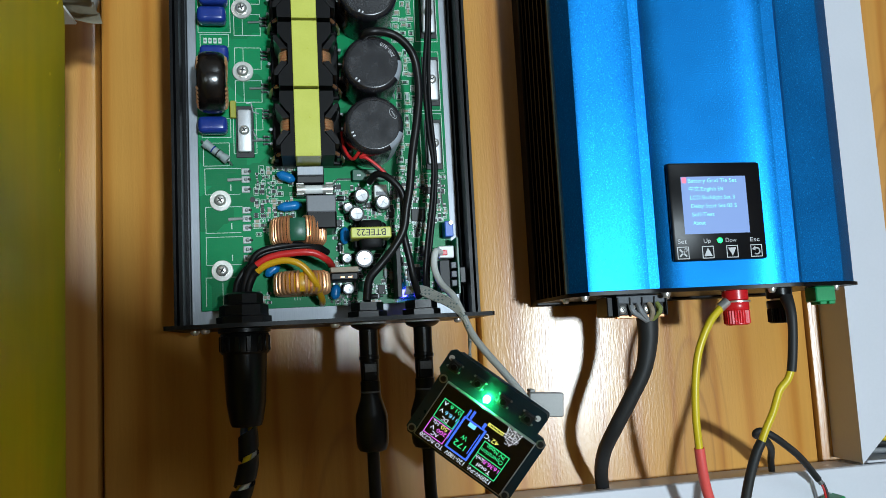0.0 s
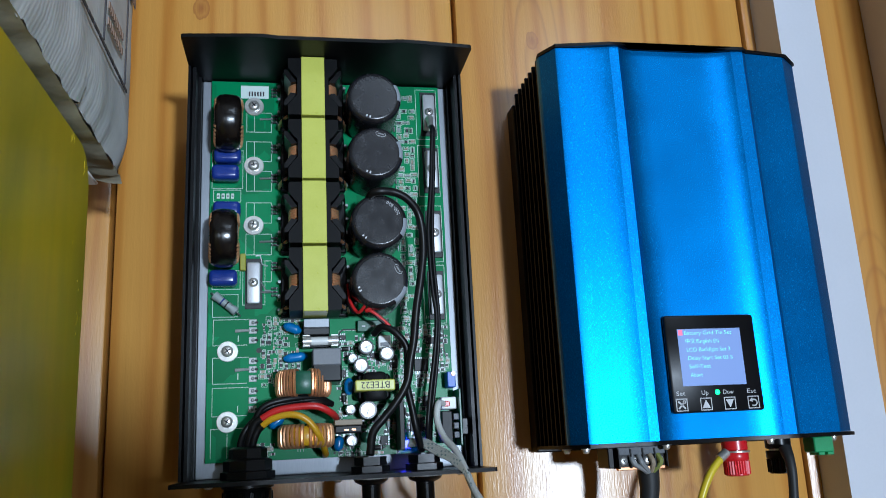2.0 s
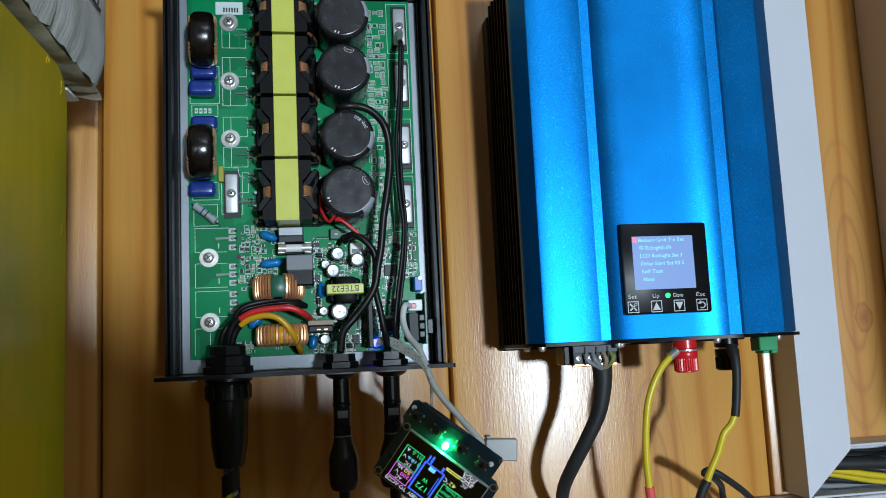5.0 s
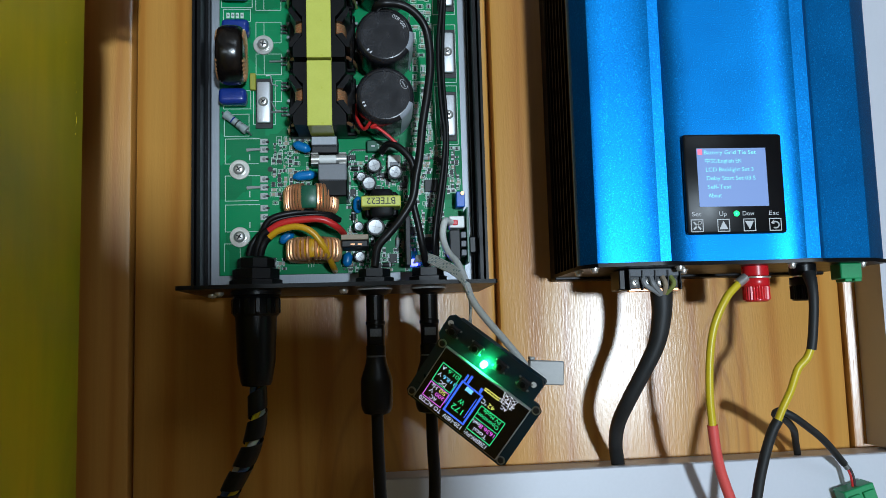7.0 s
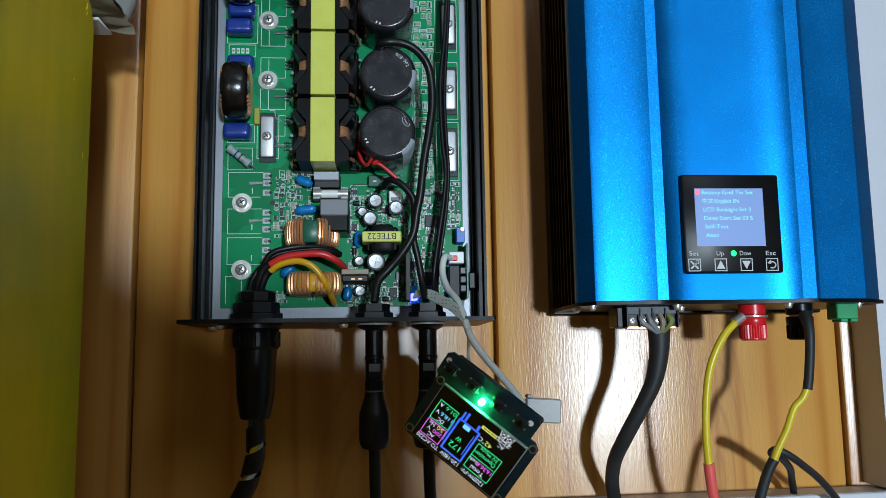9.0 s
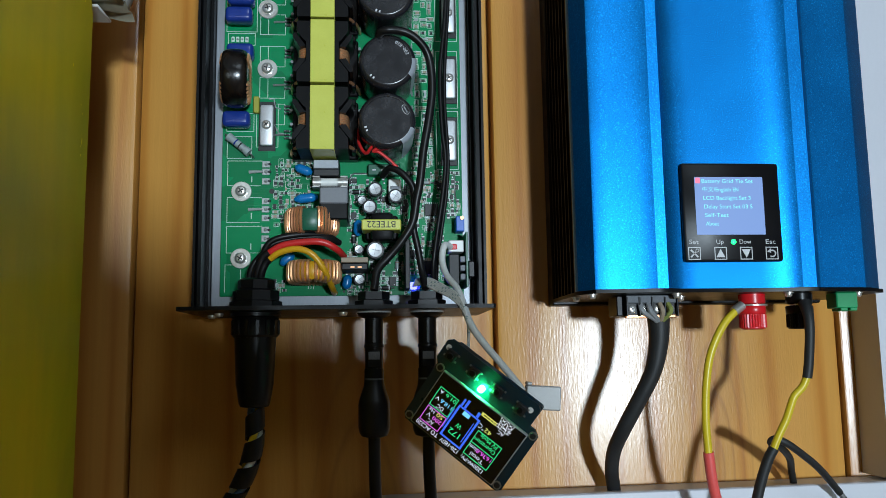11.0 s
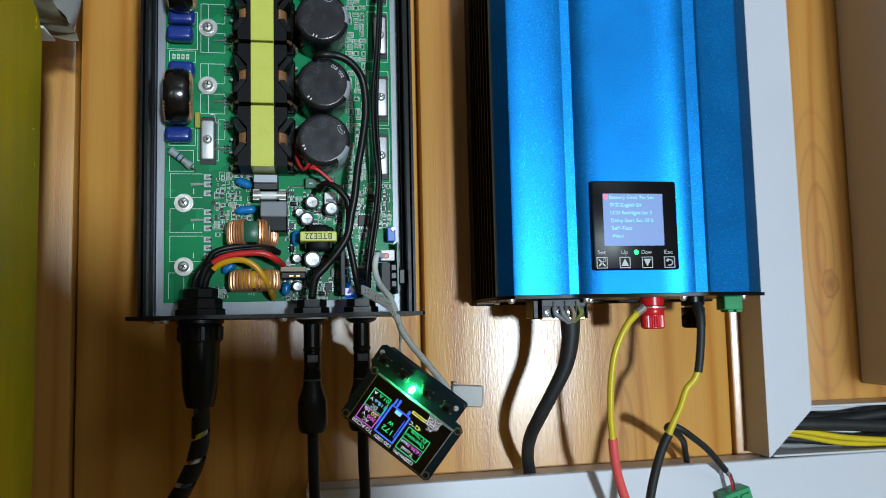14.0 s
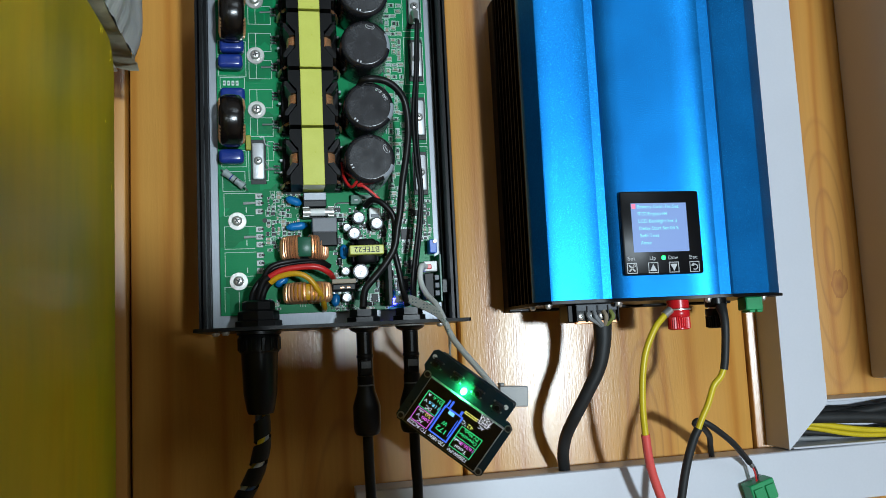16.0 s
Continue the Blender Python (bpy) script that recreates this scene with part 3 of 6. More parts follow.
# ---- left: yellow cabinet with a carton on it ----
yel = thing("yellow_cabinet", (-0.40, -0.35, 0.0), "tall cabinet in glossy mustard yellow paint, with chipped corners", "cabinet")
bd = Build()
corner = [(-0.1450 + 0.018 * math.cos(a), 1.5155 + 0.018 * math.sin(a)) for a in np.linspace(0, math.pi / 2, 8)]
SIDE = Matrix(((0, 0, 1, 0), (1, 0, 0, 0), (0, 1, 0, 0), (0, 0, 0, 1)))     # local x, y, z -> world y, z, x
bd.prism([(-0.66, 0.0), (-0.127, 0.0)] + corner + [(-0.66, 1.5335)], -0.62, -0.2072, "yellow_box", SIDE)
part("body", bd, yel)
bd = Build()
rng = random.Random(4)
for cy, cz, n, wide, high in ((-0.1565, 1.5300, 9, 0.0030, 0.0022), (-0.1362, 1.5240, 8, 0.0014, 0.0030), (-0.1480, 1.4869, 1, 0.0, 0.0), (-0.1352, 1.4540, 5, 0.0010, 0.0050), (-0.1362, 1.4700, 2, 0.0012, 0.0040)):
    for k in range(n):
        r = rng.uniform(0.0002, 0.0006)
        bd.lathe([(r, 0), (r * 0.6, 0.0002)], "bright_yellow", pose(-0.2073, cy + rng.uniform(-wide, wide), min(cz + rng.uniform(-high, high), 1.5325), 0, 90, 0) @ Matrix.Diagonal((rng.uniform(1.2, 3.4), 1, 1, 1)), 6)
part("paint_chip", bd, yel, "bright chips in the paint")["kind"] = "stuff"

box = thing("carton", (-0.30, -0.30, 1.530), "worn white corrugated carton with torn edges, printing and shade-coloured underside", "carton")
CX, CZ = -0.1985, 1.540
bm = bmesh.new()
bmesh.ops.create_grid(bm, x_segments=70, y_segments=40, size=0.5)
for v in bm.verts:
    y = -0.075 - (v.co.x + 0.5) * 0.36
    z = CZ + (v.co.y + 0.5) * 0.34
    low_edge = max(0.0, 1 - (z - CZ) / 0.02)
    near = max(0.0, 1 - (-0.075 - y) / 0.02)
    w = 0.0012 * noise.noise((y * 55, z * 30, 0)) + 0.0024 * low_edge * noise.noise((y * 170, 3, 0)) - 0.005 * low_edge**2 - 0.005 * near**2
    v.co = Vector((CX + w, y, z + 0.0048 * low_edge * noise.noise((y * 230, 7, 2))))
bm.verts.index_update()
bd = Build()
bd.take([v.co.copy() for v in bm.verts], [[v.index for v in f.verts] for f in bm.faces], "flutes")
bm.free()
part("side_panel", bd, box, "white corrugated panel with crushed flutes", 80)
bd = Build()
bd.box((-0.58, -0.43, CZ + 0.004), (CX - 0.0065, -0.079, 1.875), "cardboard", 0.004, segments=2)
part("body", bd, box)
# bottom flap, coloured darker to stand in for shade under the carton
bm = bmesh.new()
bmesh.ops.create_grid(bm, x_segments=60, y_segments=30, size=0.5)
for v in bm.verts:
    y = -0.077 - (v.co.x + 0.5) * 0.35
    x = CX - 0.0045 - (v.co.y + 0.5) * 0.12
    fold = 0.0016 * math.sin((y + 0.075) * 520) * max(0, 1 - (-0.077 - y) / 0.09)
    v.co = Vector((x, y, CZ - 0.001 + fold + 0.0022 * noise.noise((x * 60, y * 60, 5))))
bm.verts.index_update()
bd = Build()
bd.take([v.co.copy() for v in bm.verts], [[v.index for v in f.verts] for f in bm.faces], "cardboard_shaded")
bm.free()
part("bottom_flap", bd, box, "creased bottom flap, its shade put into the colour", 80)
bd = Build()
bd.box((-0.26, -0.100, CZ - 0.0050), (CX - 0.016, -0.079, CZ - 0.0036), "white", 0.0005)
bd.box((-0.50, -0.40, 1.5335), (CX - 0.03, -0.140, CZ - 0.004), "cardboard_shaded", 0.001)
part("inner_flap", bd, box, "white inner flap peeping out below")
bd = Build()
for k in range(30):
    y = -0.112 - k * 0.010
    bd.box((CX + 0.0016, y - 0.0045, 1.5742), (CX + 0.0022, y + 0.0045, 1.5758), "ink")
for y in (-0.112, -0.158, -0.215, -0.29):
    bd.box((CX + 0.0016, y - 0.0005, 1.577), (CX + 0.0022, y + 0.0005, 1.70), "ink")
for r in range(3):
    for k in range(9):
        y = -0.122 - k * 0.0036 - (0.045 if r == 2 else 0)
        bd.box((CX + 0.0016, y - 0.0012, 1.588 + r * 0.008), (CX + 0.0022, y + 0.0012, 1.5915 + r * 0.008), "ink_brown")
for k in range(5):
    y = -0.100 - k * 0.016
    bd.box((CX + 0.0016, y - 0.0052, 1.628), (CX + 0.0022, y + 0.0052, 1.650), "ink_brown")
part("print", bd, box, "dark and brown printed bars")


# ---- blue inverter ----
inv = thing("grid_tie_inverter", (0.115, WALL, 1.390), "closed inverter in a blue anodised case with a lit display", "inverter")
COVER = [(0.0336, -0.064), (0.0342, -0.0665), (0.0405, -0.0788), (0.0422, -0.0793), (0.0500, -0.0798), (0.0580, -0.0806), (0.0650, -0.0816), (0.0700, -0.0826), (0.0730, -0.0835),
         (0.0787, -0.0838), (0.0800, -0.0827), (0.0815, -0.0817), (0.0835, -0.0808), (0.0860, -0.0801), (0.0890, -0.0796), (0.0960, -0.0793), (0.1320, -0.0793), (0.1390, -0.0797), (0.1440, -0.0804), (0.1480, -0.0814),
         (0.1510, -0.0825), (0.1528, -0.0834), (0.1603, -0.0837), (0.1618, -0.0822), (0.1635, -0.0814), (0.1660, -0.0810), (0.1780, -0.0798), (0.1908, -0.0784), (0.1930, -0.0772), (0.2056, -0.0668), (0.2064, -0.064)]
outline = COVER + [(x, y + 0.0022) for x, y in reversed(COVER)]
part("cover", Build().prism(outline, 1.3915, 1.6235, "blue"), inv, "blue anodised cover with two ridges", 13)
comb = []
for k in range(7):
    y = -0.0615 + k * 0.0082
    comb += [(0.0402, y), (0.0338, y + 0.0004), (0.0338, y + 0.0024), (0.0402, y + 0.0028)]
right_comb = [(0.2400 - x, y) for x, y in reversed(comb)]
part("heatsink", Build().prism(comb + right_comb, 1.3915, 1.6240, "fin_black"), inv, "black finned aluminium heatsink")
bd = Build()
bd.box((0.0334, -0.0042, 1.3875), (0.2060, WALL, 1.6195), "black_metal", 0.0008)
part("mounting_plate", bd, inv)
plate = [(0.0334, -0.0008), (0.0334, -0.0665), (0.0405, -0.0802), (0.0725, -0.0856), (0.0800, -0.0856), (0.0870, -0.0808), (0.1400, -0.0808), (0.1530, -0.0856), (0.1602, -0.0856), (0.1640, -0.0826), (0.1935, -0.0786), (0.2066, -0.0675), (0.2085, -0.066), (0.2085, -0.0008)]
top_plate = plate[1:-2] + [(0.2058, -0.0605), (0.0342, -0.0605)]
for h0, h1, rim in ((1.3893, 1.3913, plate), (1.6237, 1.6257, top_plate)):
    part("end_plate", Build().prism(rim, h0, h1, "black_metal"), inv, "black metal end plate")
for x, y in ((0.0400, -0.074), (0.0365, -0.052), (0.0865, -0.074), (0.0975, -0.050), (0.1480, -0.076), (0.1640, -0.060), (0.1905, -0.071)):
    bd = Build()
    m = down(x, y, 1.3893)
    bd.lathe([(0.0026, 0), (0.0026, 0.0005)], "steel", m, 16)
    pan_head(bd, m @ Matrix.Translation((0, 0, 0.0005)), 0.0019, 0.0022)
    part("screw", bd, inv)

# display window
scr = Build()
scr.box((0.0887, -0.0832, 1.4054), (0.1433, -0.0799, 1.4594), "panel", 0.0016, segments=2)
window = part("display_panel", scr, inv, "glossy black panel with a lit menu and four keys")
SX, SZ, Y0 = 0.0958, 1.4515, -0.08335
bd = Build()
bd.box((SX, Y0 - 0.0001, SZ - 0.0315), (SX + 0.0380, Y0 + 0.0004, SZ), "screen")
part("screen", bd, window, "lavender backlit screen showing a menu")
bd = Build()
for words, row, x, w in (("Battery Grid Tie Set", 0.0, 0.0040, 0.0286), ("\u4e2d\u6587/English", 1.0, 0.0042, 0.0158), ("EN", 1.0, 0.0212, 0.0030), ("LCD Backlight Set 3", 2.0, 0.0045, 0.0262),
                         ("Delay Start Set 03 S", 3.0, 0.0047, 0.0268), ("Self-Test", 4.0, 0.0049, 0.0130), ("About", 5.0, 0.0051, 0.0072)):
    bd.text(words, 0.0031, "text_lcd", facing(SX + x, Y0 - 0.0002, SZ - 0.0033 - row * 0.00465), w)
bd.box((SX + 0.0208, Y0 - 0.00018, SZ - 0.0086), (SX + 0.0246, Y0 - 0.0001, SZ - 0.0052), "screen")
bd.box((SX + 0.0005, Y0 - 0.00025, SZ - 0.0035), (SX + 0.0030, Y0 - 0.0001, SZ - 0.0004), "text_red")
part("menu_text", bd, window, "pale menu writing")
bd = Build()
for words, x, w in (("Set", 0.0912, 0.0052), ("Up", 0.1062, 0.0040), ("Dow", 0.1190, 0.0064), ("Esc", 0.1335, 0.0055)):
    bd.text(words, 0.0034, "mark", facing(x, Y0, 1.4150), w)
part("key_names", bd, window, "grey key names")


def frame_square(bd, x, z, s, w, material, y):
    for a, b in (((x - s, z - s), (x + s, z - s + w)), ((x - s, z + s - w), (x + s, z + s)), ((x - s, z - s + w), (x - s + w, z + s - w)), ((x + s - w, z - s + w), (x + s, z + s - w))):
        bd.box((a[0], y, a[1]), (b[0], y + 0.0002, b[1]), material)


for k, x in enumerate((0.0938, 0.1082, 0.1224, 0.1366)):
    bd = Build()
    y, z = Y0 - 0.0001, 1.4099
    frame_square(bd, x, z, 0.0034, 0.00045, "mark", y)
    if k in (1, 2):
        d = 1 if k == 1 else -1
        bd.prism([(-0.0024, -0.0021 * d), (0.0024, -0.0021 * d), (0, 0.0024 * d)], 0, 0.0002, "mark", facing(x, y + 0.0002, z))
    elif k == 0:
        for a in (45, -45):
            bd.box((-0.0028, -0.00045, 0), (0.0028, 0.00045, 0.0002), "mark", 0, facing(x, y + 0.0002, z, a))
        bd.lathe([(0.0010, 0), (0.0010, 0.0002)], "mark", facing(x + 0.0016, y + 0.0002, z + 0.0016), 10)
    else:
        arc = [(x + 0.0019 * math.cos(a), y, z + 0.0017 * math.sin(a) - 0.0002) for a in np.linspace(-2.2, 2.3, 9)]
        bd.tube(arc, 0.0004, "mark", 6, 2)
        bd.prism([(-0.0026, 0.0008), (-0.0006, 0.0026), (-0.0006, 0.0002)], 0, 0.0002, "mark", facing(x, y + 0.0002, z))
    part("key", bd, window, "outlined key with a grey sign")
bd = Build()
bd.lathe([(0.0016, 0), (0.0014, 0.0007), (0.0008, 0.0011)], "led_small", facing(0.1157, Y0 + 0.0004, 1.4161), 14)
part("indicator_led", bd, window, "lit green indicator")

# connectors below the blue case
bd = Build()
bd.box((0.0595, -0.066, 1.3775), (0.0885, -0.046, 1.3890), "plastic", 0.0008)
for k in range(5):
    x = 0.0600 + k * 0.00705
    bd.box((x, -0.0690, 1.3775), (x + 0.0009, -0.0655, 1.3880), "plastic", 0.0002)
bd.box((0.0602, -0.0682, 1.3846), (0.0880, -0.0655, 1.3889), "dusty", 0.0004)
bd.box((0.0560, -0.0640, 1.3778), (0.0594, -0.0470, 1.3889), "plastic", 0.0005)
bd.box((0.0600, -0.0668, 1.3765), (0.0880, -0.0640, 1.3785), "copper", 0.0004)
block = part("terminal_block", bd, inv, "black screw terminal block")
for k in range(4):
    bd = Build()
    pan_head(bd, facing(0.0640 + k * 0.0071, -0.0658, 1.3815), 0.0023, 0.0010)
    part("terminal_screw", bd, block)


def binding_post(x, y, material, label):
    bd = Build()
    m = down(x, y, 1.3893)
    bd.lathe([(0.0072, 0), (0.0072, 0.0050), (0.0064, 0.0056)], material, m, 28)
    bd.lathe([(0.0052, 0.0052), (0.0052, 0.0070)], "steel", m, 24)
    bd.lathe([(0.0070, 0.0066), (0.0073, 0.0072), (0.0073, 0.0105), (0.0068, 0.0112)], material, m, 28)
    star = [((0.0073 if k % 2 else 0.0067) * math.cos(math.pi * k / 30), (0.0073 if k % 2 else 0.0067) * math.sin(math.pi * k / 30)) for k in range(60)]
    bd.prism(star, 0.0113, 0.0186, material, m)
    bd.lathe([(0.0066, 0.0110), (0.0066, 0.0190), (0.0058, 0.0196)], material, m, 28)
    return part("binding_post", bd, inv, label)


binding_post(0.1345, -0.060, "red", "red plastic binding post with steel washers")
binding_post(0.1620, -0.060, "plastic", "black plastic binding post with steel washers")
bd = Build()
bd.box((0.1768, -0.073, 1.3805), (0.1890, -0.062, 1.3892), "green_plastic", 0.0006)
for k in range(2):
    bd.box((0.1785 + k * 0.0055, -0.0736, 1.3790), (0.1825 + k * 0.0055, -0.0640, 1.3808), "green_plastic", 0.0003)
part("green_socket", bd, inv, "green plug-in terminal socket")

# cables of the blue inverter
cab1 = thing("mains_cable", (0.053, -0.030, 1.2785), "thick black round cable bending from the terminal block into the duct", "cable")
part("sheath", Build().tube([(0.0805, -0.0600, 1.3770), (0.0803, -0.0592, 1.364), (0.0772, -0.0570, 1.348), (0.0700, -0.0525, 1.332), (0.0630, -0.0450, 1.316), (0.0600, -0.0340, 1.303), (0.0618, -0.0200, 1.290), (0.0655, -0.0090, 1.2790), (0.068, -0.004, 1.2700)], [0.0062, 0.0054, 0.0047, 0.0043, 0.0042, 0.0041, 0.0041, 0.0041, 0.0041], "sheath", 18, 7), cab1)
for k, (mat, x) in enumerate((("grey_wire", 0.0680), ("grey_wire", 0.0725), ("tan", 0.0790), ("green_yellow", 0.0835))):
    bd = Build().tube([(x, -0.0672, 1.3845), (x + 0.001, -0.0690, 1.3800), (0.0785 + 0.0008 * k, -0.0640, 1.3745), (0.0790 + 0.0006 * k, -0.0600, 1.3700)], 0.0014, mat, 8, 5)
    part("core", bd, cab1)

cab2 = thing("battery_cable", (0.11, -0.055, 1.26), "yellow cable with red shrink sleeve, lugged to the red post", "cable")
YC = [(0.1235, -0.0640, 1.3805), (0.1150, -0.0650, 1.3720), (0.1075, -0.0645, 1.3570), (0.1043, -0.0635, 1.3400), (0.1033, -0.0625, 1.3200), (0.1042, -0.0615, 1.3030)]
part("insulation", Build().tube(YC, 0.0022, "yellow_wire", 12, 7), cab2)
part("shrink_sleeve", Build().tube([(0.1042, -0.0615, 1.3035), (0.1060, -0.0600, 1.2890), (0.1090, -0.0580, 1.2770), (0.1150, -0.0560, 1.2600), (0.122, -0.054, 1.243), (0.13, -0.05, 1.22)], 0.0029, "coral", 12, 7), cab2, "red shrink sleeve")
bd = Build()
bd.tube([(0.1222, -0.0640, 1.3797), (0.1275, -0.0632, 1.3832)], 0.0027, "steel", 10, 2)
bd.lathe([(0.0082, 0), (0.0082, 0.0009)], "steel", Matrix.Translation((0.1345, -0.060, 1.3826)), 24)
part("ring_lug", bd, cab2, "steel ring lug")

cab3 = thing("battery_cable", (0.13, -0.06, 1.25), "yellow cable with black sleeves, hung from the black post", "cable")
part("upper_sleeve", Build().tube([(0.1600, -0.0700, 1.3840), (0.1592, -0.0745, 1.3760), (0.1586, -0.0755, 1.3660), (0.1572, -0.0750, 1.3510), (0.1560, -0.0745, 1.3430)], [0.0036, 0.0028, 0.0026, 0.0026, 0.0026], "sheath", 12, 7), cab3, "black shrink sleeve")
part("insulation", Build().tube([(0.1560, -0.0745, 1.3440), (0.1535, -0.0740, 1.3385), (0.1488, -0.0735, 1.3335), (0.1468, -0.0730, 1.3290), (0.1440, -0.0720, 1.3210), (0.1400, -0.0710, 1.3130), (0.1365, -0.0700, 1.3050)], 0.0021, "yellow_wire", 12, 7), cab3)
part("lower_sleeve", Build().tube([(0.1370, -0.0702, 1.3060), (0.1335, -0.0690, 1.2990), (0.1295, -0.0670, 1.2860), (0.1260, -0.0650, 1.2700), (0.1230, -0.063, 1.250), (0.121, -0.06, 1.22)], 0.0028, "sheath", 12, 7), cab3, "black shrink sleeve")

cab4 = thing("control_cable", (0.168, -0.030, 1.279), "thin black cable looping from the duct, loose green plug", "cable")
part("sheath", Build().tube([(0.1800, -0.0040, 1.266), (0.1790, -0.0060, 1.2775), (0.1738, -0.0150, 1.2855), (0.1645, -0.0320, 1.2955), (0.1530, -0.0450, 1.3035), (0.1462, -0.0480, 1.3062), (0.1480, -0.0500, 1.3085), (0.1540, -0.0510, 1.3060), (0.1640, -0.0480, 1.2995), (0.1771, -0.0420, 1.2900), (0.1943, -0.0305, 1.2748)], 0.0021, "sheath", 12, 7), cab4)
bd = Build()
bd.tube([(0.1940, -0.0305, 1.2752), (0.1965, -0.0302, 1.2719)], 0.0017, "solder", 10, 2)
part("shield", bd, cab4, "bare tinned screen")
for dx, mat in ((0.0, "red_wire"), (0.0016, "ink")):
    part("core", Build().tube([(0.1962 + dx, -0.0302, 1.2722), (0.1975 + dx, -0.0310, 1.2675), (0.1988 + dx, -0.0300, 1.2610)], 0.0007, mat, 8, 4), cab4)
bd = Build()
m = Matrix.Translation((0.2013, -0.0285, 1.2558)) @ Matrix.Rotation(radians(-16), 4, "Y")
bd.box((-0.0095, -0.006, -0.0075), (0.0095, 0.006, 0.0062), "green_plastic", 0.0007, m)
bd.box((-0.0080, -0.0075, -0.0075), (-0.0010, -0.0055, 0.0030), "green_plastic", 0.0004, m)
bd.box((0.0010, -0.0075, -0.0075), (0.0080, -0.0055, 0.0030), "green_plastic", 0.0004, m)
part("plug", bd, cab4, "green plug-in terminal plug")


# ---- opened inverter ----
opn = thing("opened_inverter", (-0.094, WALL, 1.381), "inverter with cover off, green circuit board between black plates", "inverter")
B = -0.050        # face of the circuit board
left = [(-0.1722, -0.0680), (-0.1708, -0.0680), (-0.1708, -0.0600), (-0.1698, -0.0600), (-0.1698, -0.0665), (-0.1680, -0.0665), (-0.1680, -0.0540), (-0.1664, -0.0540), (-0.1664, -0.0455), (-0.1600, -0.0430), (-0.1600, -0.0180)]
for k in range(4):
    y = -0.0230 - k * 0.0105
    left += [(-0.1722, y), (-0.1722, y - 0.0050), (-0.1700, y - 0.0054), (-0.1700, y - 0.0095)]
part("side_rail", Build().prism(left, 1.3833, 1.6095, "black_metal"), opn, "black slotted aluminium side rail")
part("side_rail", Build().prism([(-0.1882 - x, y) for x, y in reversed(left)], 1.3833, 1.6095, "black_metal"), opn, "black slotted aluminium side rail")
bd = Build()
bd.box((-0.1662, -0.0478, 1.3834), (-0.0220, -0.0440, 1.6094), "aluminium", 0.0003)
part("base_plate", bd, opn, "bare grey aluminium base")
for k in range(9):
    x = -0.156 + k * 0.0155
    part("fin", Build().box((x - 0.001, -0.0438, 1.3834), (x + 0.001, -0.0185, 1.6094), "aluminium", 0.0003), opn)
for z in (1.41, 1.55):
    part("mounting_bracket", Build().box((-0.150, -0.0180, z), (-0.040, WALL, z + 0.035), "black_metal", 0.001), opn)
EDGE = [(-0.1722, -0.0180), (-0.1722, -0.1000), (-0.1710, -0.1012), (-0.1380, -0.1040), (-0.1300, -0.1043), (-0.1220, -0.1030), (-0.0660, -0.1030), (-0.0560, -0.1043), (-0.0480, -0.1040), (-0.0172, -0.1012), (-0.0160, -0.1000), (-0.0160, -0.0180)]
for h0, h1 in ((1.3812, 1.3832), (1.6097, 1.6117)):
    part("end_plate", Build().prism(EDGE, h0, h1, "black_metal"), opn, "black metal end plate standing up from the base")
for x, y, h in ((-0.1570, -0.072, 0), (-0.0930, -0.072, 0), (-0.0270, -0.060, 0), (-0.1640, -0.055, 0)):
    bd = Build()
    pan_head(bd, down(x, y, 1.3812), 0.0023, 0.0020)
    part("screw", bd, opn)

bd = Build()
bd.box((-0.1612, B, 1.3915), (-0.0268, B + 0.0016, 1.6090), "pcb", 0.0002)
pcb = part("circuit_board", bd, opn, "green circuit board with white print")


def on_board(name, bd, label="", x=None, z=None, turn=0):
    """A soldered piece; with x and z it is built round the local origin, rising along the local z axis from the board."""
    me = bd if isinstance(bd, bpy.types.Mesh) else bd.mesh(name)
    ob = new(name, me)
    ob.parent = pcb
    if x is not None:
        ob.matrix_basis = facing(x, B, z, turn)
    return tagged(ob, label)


# white print and soldered rows
silk = Build()


def line(x0, z0, x1, z1, w=0.0003):
    silk.box((min(x0, x1) - w / 2, B - 0.00008, min(z0, z1) - w / 2), (max(x0, x1) + w / 2, B + 0.0001, max(z0, z1) + w / 2), "silk")


def outline_rect(x0, z0, x1, z1, w=0.0003):
    line(x0, z0, x1, z0, w), line(x0, z1, x1, z1, w), line(x0, z0, x0, z1, w), line(x1, z0, x1, z1, w)


for z in (1.5115, 1.5300, 1.5490, 1.5670, 1.5850, 1.4960):
    outline_rect(-0.1410, z - 0.0075, -0.1270, z + 0.0045)
    line(-0.1365, z - 0.0075, -0.1365, z + 0.0045)
for z0, z1 in ((1.4156, 1.4305), (1.4327, 1.4467), (1.4534, 1.4675)):
    line(-0.1580, z0, -0.1580, z1), line(-0.1580, z1, -0.1392, z1), line(-0.1580, z0, -0.1400, z0), line(-0.1447, z0 + 0.0022, -0.1447, z0 + 0.0050, 0.0005)
line(-0.1585, 1.3940, -0.1585, 1.4090), line(-0.1585, 1.4090, -0.1400, 1.4090), line(-0.1500, 1.3940, -0.1500, 1.4062)
for z0, z1 in ((1.4630, 1.4970), (1.4990, 1.5330), (1.5390, 1.5710), (1.5750, 1.6070)):
    outline_rect(-0.0410, z0, -0.0285, z1)
outline_rect(-0.1590, 1.4845, -0.1440, 1.4950), outline_rect(-0.1590, 1.5350, -0.1440, 1.5420), outline_rect(-0.1600, 1.5430, -0.1430, 1.5660)
outline_rect(-0.1425, 1.4755, -0.1305, 1.5005), outline_rect(-0.1585, 1.4690, -0.1450, 1.4815)
